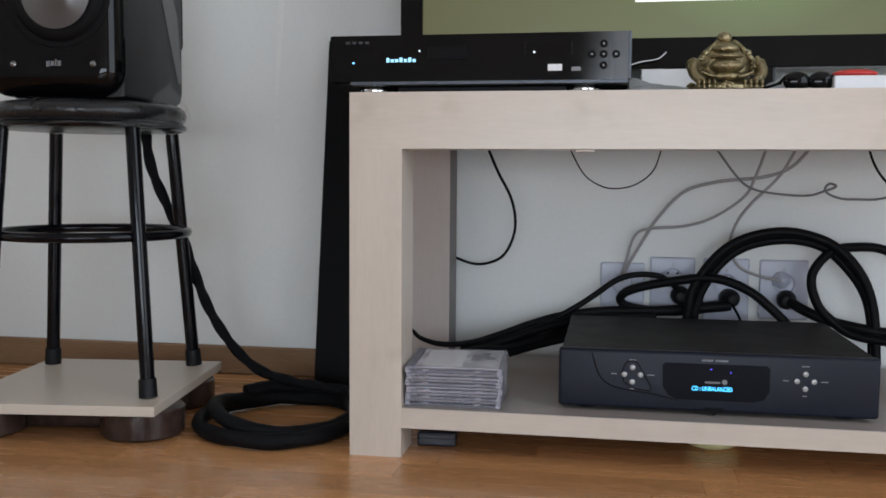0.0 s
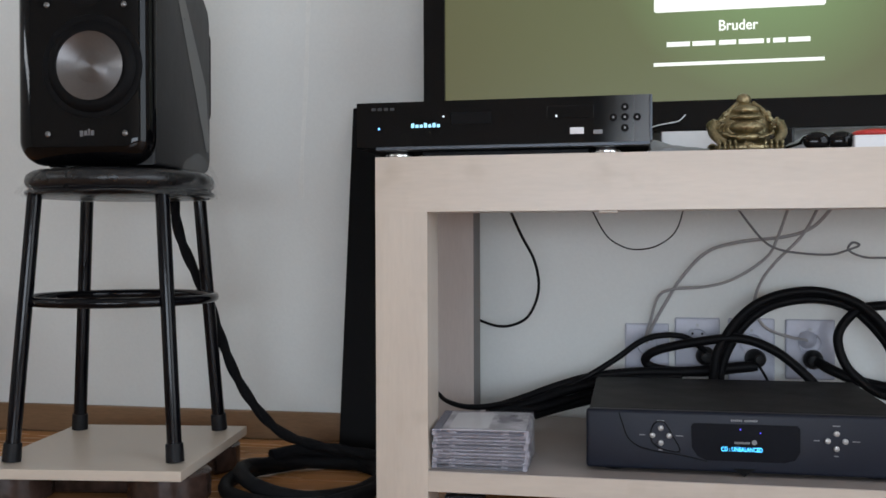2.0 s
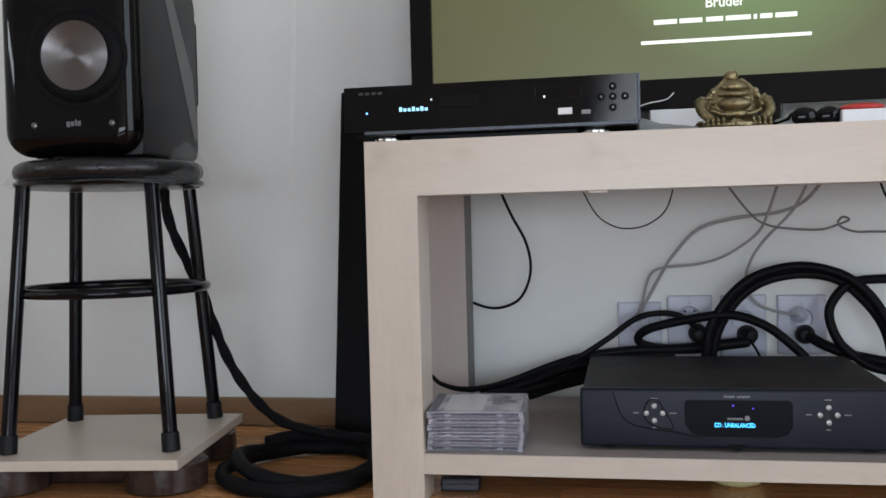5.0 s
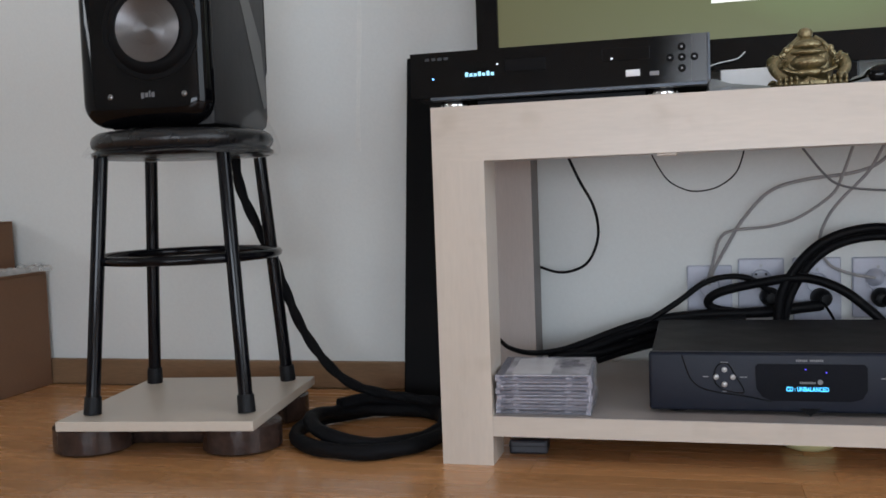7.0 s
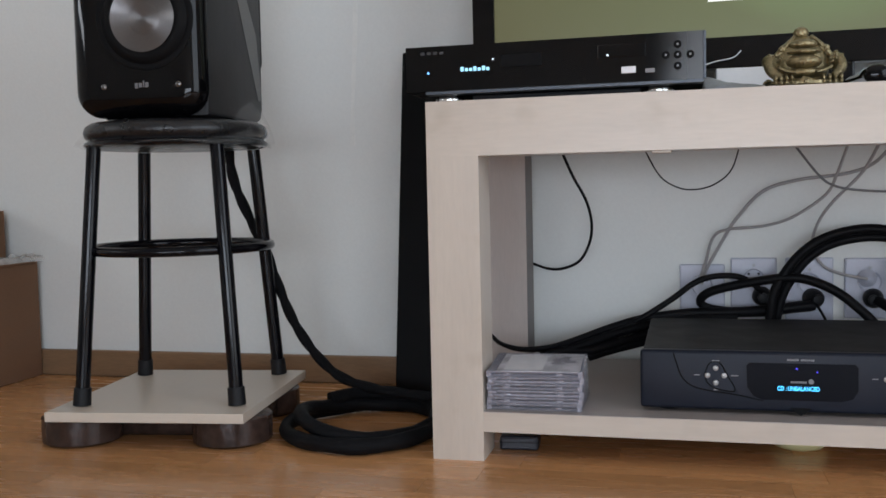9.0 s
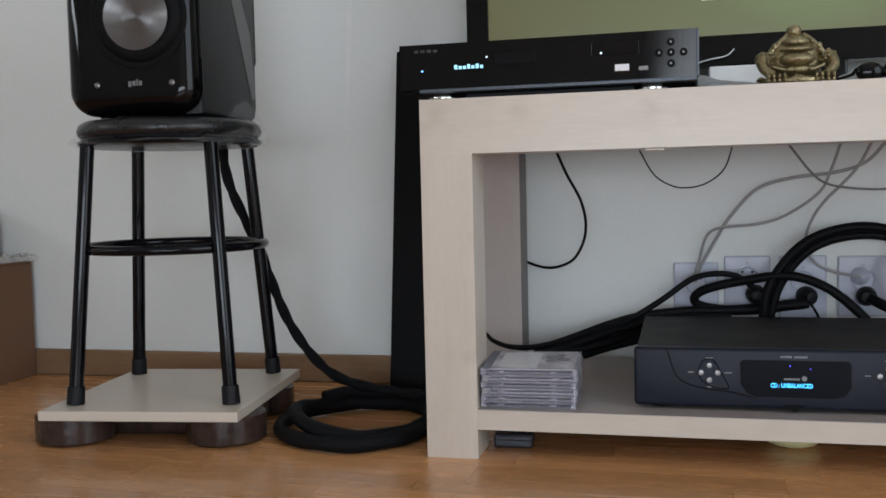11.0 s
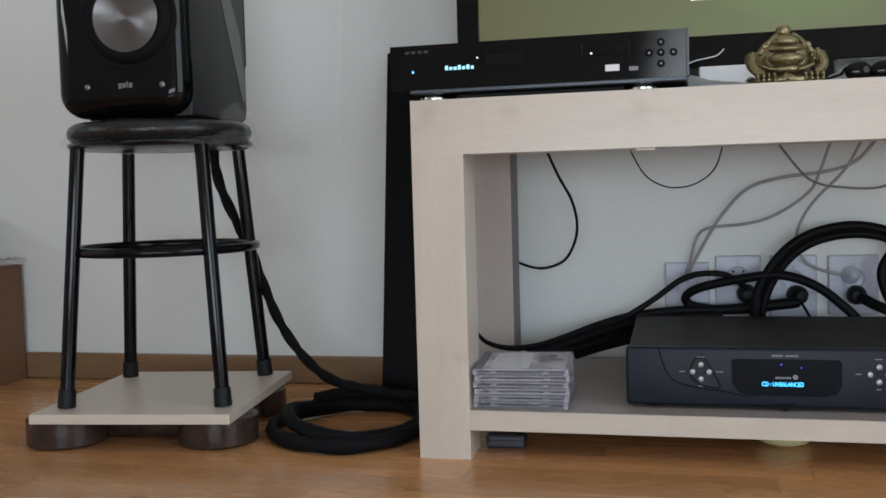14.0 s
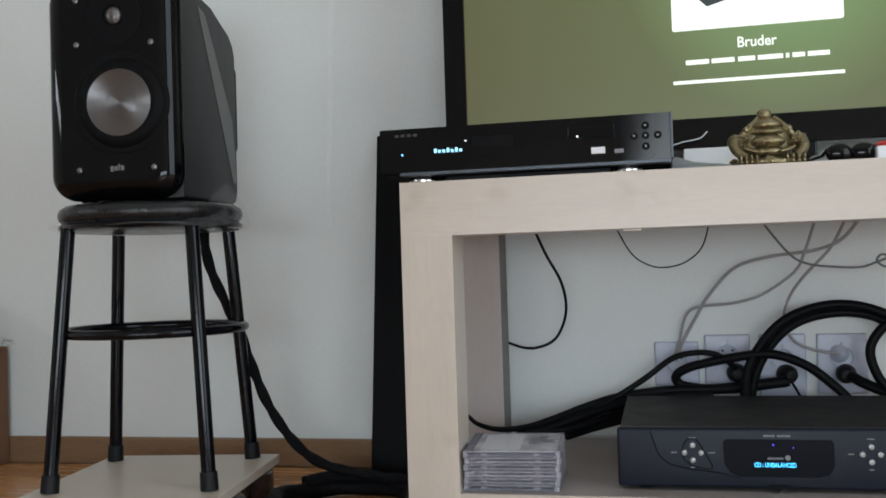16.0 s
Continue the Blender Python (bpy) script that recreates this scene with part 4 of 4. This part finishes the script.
def cloth(name, x0, x1, y0, y1, h, seed, material, label, category, lean=False):
    bm = bmesh.new()
    r = random.Random(seed)
    nx, ny = 18, 10
    g = [[None] * (ny + 1) for _ in range(nx + 1)]
    for i in range(nx + 1):
        for j in range(ny + 1):
            u, v = i / nx, j / ny
            z = h * (1.0 - 0.42 * min(1, max(0, (u - 0.12) / 0.4)) if lean else math.sin(math.pi * min(1, u * 1.1)) ** 0.6) * (0.35 + 0.65 * v) * (0.8 + 0.4 * noise.noise(Vector((u * 4 + seed, v * 4, 0))))
            g[i][j] = (x0 + (x1 - x0) * u, y0 + (y1 - y0) * v, max(0.001, z) if 0 < j < ny and 0 < i < nx else 0.0006)
    top = [[bm.verts.new(p) for p in row] for row in g]
    bot = [[bm.verts.new((p[0], p[1], max(0.0, p[2] - 0.002))) for p in row] for row in g]
    for i in range(nx):
        for j in range(ny):
            bm.faces.new((top[i][j], top[i + 1][j], top[i + 1][j + 1], top[i][j + 1]))
            bm.faces.new((bot[i][j], bot[i][j + 1], bot[i + 1][j + 1], bot[i + 1][j]))
    ob = tagged(obj(name, bm, material, smooth=True), label, category)
    ob.matrix_world = pose(0, 0, TOP)
    return ob


cloth("grey_cloth", 0.392, 0.515, 0.08, 0.17, 0.042, 1, M_GREY_CLOTH, "crumpled grey cloth lying on the stand", "cloth", True)
cloth("grey_pouch", 0.592, 0.672, 0.09, 0.17, 0.040, 5, M_GREY_CLOTH, "soft grey pouch lying on the stand", "pouch")
pap = tagged(obj("white_box", box(0.418, 0.51, 0.205, 0.27, TOP, TOP + 0.0505, 0.002), M_PAPER), "small white carton on the stand before the television", "carton")


def sunglasses():
    g = thing("sunglasses", "folded glossy black sunglasses on the stand", "sunglasses", pose(0.640, 0.045, TOP, 0, 0, 5))
    for s in (-1, 1):
        b = bmesh.new()
        bmesh.ops.create_uvsphere(b, u_segments=24, v_segments=12, radius=1)
        bmesh.ops.transform(b, matrix=Matrix.Translation((s * 0.0165, 0, 0.0135)) @ Matrix.Diagonal((0.0185, 0.009, 0.0135, 1)), verts=b.verts)
        part("lens", b, M_GLOSS, g, "", True)
    part("frame_bar", tube([(-0.036, 0.012, 0.012), (-0.03, -0.002, 0.020), (-0.012, -0.004, 0.020), (0, -0.002, 0.017), (0.012, -0.004, 0.020), (0.03, -0.002, 0.021), (0.033, 0.02, 0.016)], 0.0022, 8), M_GLOSS, g, "", True)
    part("temple", tube([(-0.034, 0.01, 0.012), (-0.05, 0.03, 0.008), (-0.075, 0.05, 0.004), (-0.10, 0.055, 0.003)], 0.002, 8), M_GLOSS, g, "", True)
    part("temple", tube([(0.033, 0.02, 0.016), (0.0, 0.04, 0.008), (-0.04, 0.052, 0.004)], 0.002, 8), M_GLOSS, g, "", True)


sunglasses()
tagged(obj("white_case", box(0.670, 0.790, 0.030, 0.10, TOP, TOP + 0.0195, 0.002), M_WHITE_PL), "flat white plastic case on the stand", "case")
redbm = bmesh.new()
bmesh.ops.create_uvsphere(redbm, u_segments=28, v_segments=14, radius=1)
bmesh.ops.transform(redbm, matrix=Matrix.Translation((0.705, 0.068, TOP + 0.0255)) @ Matrix.Diagonal((0.030, 0.014, 0.006, 1)), verts=redbm.verts)
tagged(obj("red_lighter", redbm, M_RED, smooth=True), "small rounded red plastic piece on the white case", "plastic piece")

# ---- wall sockets and plugs ----


def socket(x, z, w, h, label):
    s = thing("wall_socket", label, "socket", pose(x, ROOM_N, z), "sockets in a row")
    part("plate", box(-w / 2, w / 2, -0.008, 0.0, -h / 2, h / 2, 0.003, 2), M_SOCKET, s, "bluish white plastic plate")
    part("well", lathe([(0.0, 0.001), (0.017, 0.001), (0.0195, 0.004), (0.0215, 0.004), (0.0215, 0.0)], 32, pose(0, -0.0082, 0.012, 90)), M_SOCKET, s, "round socket well", True)
    for dx in (-0.009, 0.009):
        part("pin_hole", disc_y(dx, -0.0102, -0.0088, 0.022, 0.0024, 12), M_RUBBER, s)
    part("cover_screw", disc_y(0, -0.0105, -0.0085, 0.038, 0.003, 12), M_SOCKET_DARK, s)
    return s


socket(0.400, 0.198, 0.083, 0.106, "bluish white square wall socket with cables above it")
socket(0.494, 0.211, 0.083, 0.104, "bluish white wall socket holding a black plug")
socket(0.593, 0.203, 0.084, 0.120, "bluish white wall socket with a round black plug")
socket(0.698, 0.206, 0.088, 0.112, "bluish white wall socket with two plugs")


def plug(x, y, z, tilt, r=0.017):
    p = thing("power_plug", "round black rubber mains plug in a wall socket", "plug", pose(x, y, z, 90, 0, tilt), "mains plugs")
    part("plug_body", lathe([(0, -0.004), (r, -0.004), (r * 1.06, 0.004), (r, 0.018), (r * 0.8, 0.026), (r * 0.55, 0.030), (0, 0.030)], 28), M_RUBBER, p, "", True)
    part("strain_relief", lathe([(0.0095, 0.028), (0.009, 0.038), (0, 0.040)], 16), M_RUBBER, p, "", True)


plug(0.508, 0.509, 0.192, 0)
plug(0.597, 0.509, 0.189, 10)
plug(0.702, 0.509, 0.189, -8)
wp = thing("small_plug", "slim white plug in a wall socket", "plug", pose(0.692, 0.513, 0.225, 90))
part("plug_body", lathe([(0, 0), (0.016, 0), (0.0165, 0.004), (0.010, 0.012), (0.005, 0.018), (0, 0.019)], 24), M_SOCKET, wp, "", True)

# ---- cables ----


def cable(label, r, pts, material=M_CABLE, name="cable", seg=10, taper=None):
    return tagged(obj(name, tube(pts, r, seg, 9, taper=taper), material, smooth=True), label, "cable")


cable("thin black cable hanging in a loop below the tabletop", 0.0027, [(0.146, 0.40, 0.478), (0.168, 0.413, 0.424), (0.191, 0.426, 0.377), (0.199, 0.439, 0.334), (0.193, 0.452, 0.297), (0.173, 0.466, 0.263), (0.141, 0.479, 0.247), (0.109, 0.492, 0.245), (0.070, 0.508, 0.256)])
cable("very thin black wire hanging below the tabletop", 0.0013, [(0.296, 0.34, 0.478), (0.326, 0.34, 0.422), (0.356, 0.34, 0.400), (0.385, 0.34, 0.395), (0.418, 0.34, 0.403), (0.447, 0.34, 0.428), (0.463, 0.34, 0.478)], M_CABLE)
cable("grey cable with a small knot below the tabletop", 0.0021, [(0.548, 0.40, 0.478), (0.595, 0.402, 0.415), (0.624, 0.404, 0.395), (0.667, 0.405, 0.387), (0.714, 0.407, 0.385), (0.742, 0.409, 0.393), (0.761, 0.411, 0.401), (0.751, 0.415, 0.406), (0.744, 0.417, 0.395), (0.758, 0.414, 0.384), (0.791, 0.418, 0.379), (0.86, 0.42, 0.390), (0.93, 0.42, 0.478)], M_CABLE_DIM)
cable("pale grey cable running down to the sockets", 0.0027, [(0.648, 0.42, 0.478), (0.628, 0.432, 0.415), (0.610, 0.444, 0.379), (0.557, 0.456, 0.341), (0.508, 0.468, 0.325), (0.447, 0.479, 0.319), (0.420, 0.491, 0.303), (0.406, 0.503, 0.254), (0.396, 0.512, 0.220)], M_CABLE_GREY)
cable("pale grey cable sweeping down to the sockets", 0.0031, [(0.726, 0.42, 0.478), (0.690, 0.432, 0.435), (0.644, 0.444, 0.417), (0.567, 0.456, 0.408), (0.508, 0.468, 0.389), (0.463, 0.479, 0.341), (0.437, 0.491, 0.298), (0.408, 0.503, 0.243), (0.399, 0.512, 0.214)], M_CABLE_GREY)
cable("pale grey cable leading to the white plug", 0.0027, [(0.700, 0.42, 0.478), (0.671, 0.434, 0.420), (0.625, 0.447, 0.369), (0.602, 0.461, 0.332), (0.593, 0.474, 0.290), (0.611, 0.484, 0.252), (0.648, 0.490, 0.234), (0.690, 0.496, 0.225)], M_CABLE_GREY)
cable("thin dark cable hanging below the tabletop", 0.0021, [(0.801, 0.38, 0.478), (0.816, 0.387, 0.440), (0.837, 0.393, 0.411), (0.863, 0.40, 0.392), (0.91, 0.40, 0.41), (0.94, 0.40, 0.478)], M_CABLE)
cable("thick black power cable arching behind the amplifier", 0.0086, [(0.512, 0.445, 0.120), (0.518, 0.44, 0.167), (0.527, 0.438, 0.214), (0.565, 0.435, 0.272), (0.613, 0.432, 0.306), (0.680, 0.43, 0.320), (0.742, 0.428, 0.308), (0.784, 0.425, 0.281), (0.817, 0.423, 0.236), (0.834, 0.42, 0.178), (0.838, 0.41, 0.09)])
cable("thick black power cable in a second arch", 0.0080, [(0.529, 0.465, 0.115), (0.532, 0.46, 0.165), (0.547, 0.458, 0.213), (0.580, 0.455, 0.262), (0.624, 0.452, 0.292), (0.684, 0.45, 0.304), (0.738, 0.448, 0.297), (0.774, 0.445, 0.274), (0.815, 0.443, 0.224), (0.833, 0.44, 0.170), (0.838, 0.43, 0.086)])
cable("thick black cable looping beside the amplifier", 0.0084, [(0.90, 0.45, 0.265), (0.855, 0.45, 0.289), (0.816, 0.447, 0.294), (0.769, 0.443, 0.287), (0.739, 0.44, 0.258), (0.731, 0.437, 0.228), (0.743, 0.433, 0.189), (0.766, 0.43, 0.163), (0.80, 0.42, 0.140), (0.87, 0.40, 0.130)])
cable("thick black cable running along the shelf to a plug", 0.0032, [(0.052, 0.20, 0.157), (0.060, 0.24, 0.137), (0.088, 0.28, 0.121), (0.132, 0.32, 0.118), (0.178, 0.36, 0.127), (0.236, 0.40, 0.144), (0.297, 0.42, 0.159), (0.380, 0.44, 0.167), (0.484, 0.46, 0.168), (0.592, 0.475, 0.178)], taper=0.0105)
cable("black cable rising in a low arch", 0.0055, [(0.230, 0.40, 0.135), (0.282, 0.41, 0.156), (0.338, 0.42, 0.190), (0.389, 0.43, 0.226), (0.430, 0.44, 0.236), (0.471, 0.45, 0.231), (0.506, 0.465, 0.205)])
cable("black cable bent back in a flat loop", 0.0084, [(0.598, 0.474, 0.178), (0.495, 0.472, 0.165), (0.416, 0.464, 0.172), (0.396, 0.457, 0.189), (0.420, 0.449, 0.208), (0.491, 0.441, 0.225), (0.561, 0.433, 0.233), (0.620, 0.426, 0.214), (0.668, 0.418, 0.176), (0.701, 0.412, 0.140)])
cable("black cable lying on the shelf behind the cases", 0.0090, [(0.120, 0.31, 0.105), (0.151, 0.33, 0.110), (0.199, 0.355, 0.108), (0.248, 0.38, 0.118), (0.298, 0.405, 0.130), (0.370, 0.43, 0.144), (0.44, 0.44, 0.150)])
cable("black cable bunched with others behind the cases", 0.0088, [(0.150, 0.33, 0.108), (0.200, 0.36, 0.121), (0.250, 0.39, 0.136), (0.310, 0.41, 0.150), (0.380, 0.43, 0.157), (0.460, 0.45, 0.158)])
cable("black cable end lying on the shelf", 0.0085, [(0.198, 0.36, 0.096), (0.243, 0.38, 0.108), (0.299, 0.40, 0.120), (0.360, 0.42, 0.131), (0.43, 0.43, 0.135)])
cable("black cable leading to the end socket", 0.0095, [(0.702, 0.475, 0.189), (0.725, 0.455, 0.176), (0.765, 0.44, 0.160), (0.82, 0.42, 0.150), (0.90, 0.41, 0.140)])
cable("thin black wire by the sockets", 0.0025, [(0.597, 0.475, 0.185), (0.607, 0.46, 0.168), (0.615, 0.44, 0.150)])

def twisted_pair(points, off, pitch, steps=10):
    """Two strands wound round one another along the points."""
    line = spline(points, steps)
    up, run, strands = Vector((0.13, 0.21, 0.97)), 0.0, ([], [])
    for k, q in enumerate(line):
        d = (line[min(k + 1, len(line) - 1)] - line[max(k - 1, 0)]).normalized()
        up = (up - d * up.dot(d)).normalized()
        side = d.cross(up)
        run += (q - line[k - 1]).length if k else 0.0
        a = 2 * math.pi * run / pitch
        for s, out in zip((1, -1), strands):
            out.append(q + s * off * (math.cos(a) * up + math.sin(a) * side))
    return strands


# bright curl reflected in the bezel, put in as a thin white tube
cable("thin white curl before the bezel, put in for a bright reflection", 0.0011, [(0.350, 0.300, 0.575), (0.380, 0.301, 0.592), (0.400, 0.300, 0.601), (0.419, 0.300, 0.607), (0.444, 0.300, 0.611), (0.453, 0.300, 0.615), (0.461, 0.300, 0.623)], M_WHITE_PL)

# speaker lead: down from the loudspeaker, then coiled twice on the floor
lead = [(-0.455, 0.31, 0.62), (-0.462, 0.29, 0.55), (-0.458, 0.272, 0.488), (-0.451, 0.28, 0.422), (-0.424, 0.29, 0.350), (-0.403, 0.30, 0.298), (-0.381, 0.30, 0.235), (-0.350, 0.30, 0.162), (-0.310, 0.30, 0.103), (-0.257, 0.285, 0.064), (-0.193, 0.265, 0.048), (-0.13, 0.262, 0.040), (-0.07, 0.25, 0.036), (-0.01, 0.215, 0.036), (0.03, 0.15, 0.034)]
lead_cable = thing("speaker_cable", "thick black twisted speaker cable hanging from the loudspeaker", "cable")
for strand in twisted_pair(lead, 0.0022, 0.11):
    part("strand", tube(strand, 0.0080, 10, 1), M_BRAID, lead_cable, smooth=True)
coil = []
for i in range(28):
    a = radians(60 + i * 30)
    turn = i / 12
    k = min(1.0, max(0.0, (turn - 0.45) / 0.75))
    k = k * k * (3 - 2 * k)
    rx = (0.168 if math.cos(a) < 0 else 0.108) * (1 - k) + 0.110 * k
    ry = 0.152 * (1 - k) + 0.132 * k
    cx, cy = -0.122 - 0.032 * k, 0.143 + 0.010 * k
    over = 0.024 * math.exp(-((turn - 1.42) / 0.16) ** 2) + 0.022 * math.exp(-((turn - 2.2) / 0.2) ** 2)
    coil.append((cx + rx * math.cos(a) + 0.005 * math.sin(turn * 7), cy + ry * math.sin(a) + 0.004 * math.cos(turn * 9), 0.0138 + over))
coil_cable = thing("cable_coil", "thick black braided speaker cable coiled on the floor", "cable")
for strand in twisted_pair(coil, 0.0016, 0.19):
    part("strand", tube(strand, 0.0114, 10, 1), M_BRAID, coil_cable, smooth=True)

# ---- small things on the floor under the shelf ----
ad = thing("power_adapter", "small dark grey adapter on the floor under the shelf", "adapter", pose(0.118, 0.085, 0, 0, 0, 3))
part("adapter_body", box(-0.030, 0.030, -0.02, 0.02, 0, 0.022, 0.004), M_SOCKET_DIM, ad)
part("adapter_seam", box(-0.0302, 0.0302, -0.0202, 0.0202, 0.012, 0.0135), M_AMP_TOP, ad)
tagged(obj("cream_dish", lathe([(0, 0), (0.028, 0), (0.036, 0.003), (0.041, 0.010), (0.042, 0.028), (0.040, 0.028), (0.038, 0.011), (0, 0.006)], 36, pose(0.536, 0.16, 0)), M_CREAM, smooth=True), "shallow cream plastic dish on the floor", "dish")

# ---- cardboard boxes by the wall ----


def carton(name, x0, x1, y0, y1, z0, z1, label):
    c = thing(name, label, "box", group="cardboard boxes by the wall")
    part("carton", box(x0, x1, y0, y1, z0, z1, 0.003), M_CARD, c)
    part("top_flap", box(x0 + 0.004, x1 + 0.001, y0 + 0.002, (y0 + y1) / 2 - 0.001, z1, z1 + 0.004, 0.001), M_CARD, c)
    part("top_flap", box(x0 + 0.004, x1 + 0.001, (y0 + y1) / 2 + 0.001, y1 - 0.002, z1, z1 + 0.004, 0.001), M_CARD, c)
    return c


carton("cardboard_box", -1.50, -1.066, 0.10, 0.508, 0.0, 0.258, "brown cardboard box standing against the wall")
carton("cardboard_box", -1.56, -1.142, 0.18, 0.50, 0.263, 0.375, "smaller brown cardboard box stacked on another")
fb = bmesh.new()
gx, gy = 10, 22
grid = [[fb.verts.new((-1.10 + 0.05 * i / gx, 0.12 + 0.39 * j / gy, 0.2635 + (0.022 * abs(noise.noise(Vector((i * 0.4, j * 0.55, 3)))) + 0.006 if 0 < i < gx else 0.001))) for j in range(gy + 1)] for i in range(gx + 1)]
for i in range(gx):
    for j in range(gy):
        fb.faces.new((grid[i][j], grid[i + 1][j], grid[i + 1][j + 1], grid[i][j + 1]))
tagged(obj("packing_film", fb, M_FILM_BOX, smooth=True), "crumpled clear packing film on the cardboard box", "plastic film")

# ---- floor strips, last ----
STRIP, LENGTH = 0.067, 0.42
strip_mesh = None
rng = random.Random(11)
rest = bmesh.new()
for row in range(13):
    y = ROOM_N - 0.014 - (row + 1) * STRIP
    x = -1.75 - rng.random() * LENGTH
    box(ROOM_W, x - 0.0003, y, y + STRIP - 0.0003, -0.002, 0.0, bm=rest)
    while x < 1.5:
        if strip_mesh is None:
            p0 = part("plank", box(0, LENGTH - 0.0003, 0, STRIP - 0.0003, -0.002, 0.0, 0.0002, 1), M_PLANK, floor)
            strip_mesh = p0.data
            p0.location = (x, y, 0)
        else:
            p = new("plank", strip_mesh)
            p.parent, p.location = floor, (x, y, 0)
        x += LENGTH
    box(x, ROOM_E, y, y + STRIP - 0.0003, -0.002, 0.0, bm=rest)
y1 = ROOM_N - 0.014 - 13 * STRIP
while y1 > ROOM_S + 0.001:
    y0 = max(y1 - STRIP, ROOM_S)
    box(ROOM_W, ROOM_E, y0, y1 - 0.0003, -0.002, 0.0, bm=rest)
    y1 = y0
tagged(part("plank_rest", rest, M_PLANK, floor), kind="stuff")
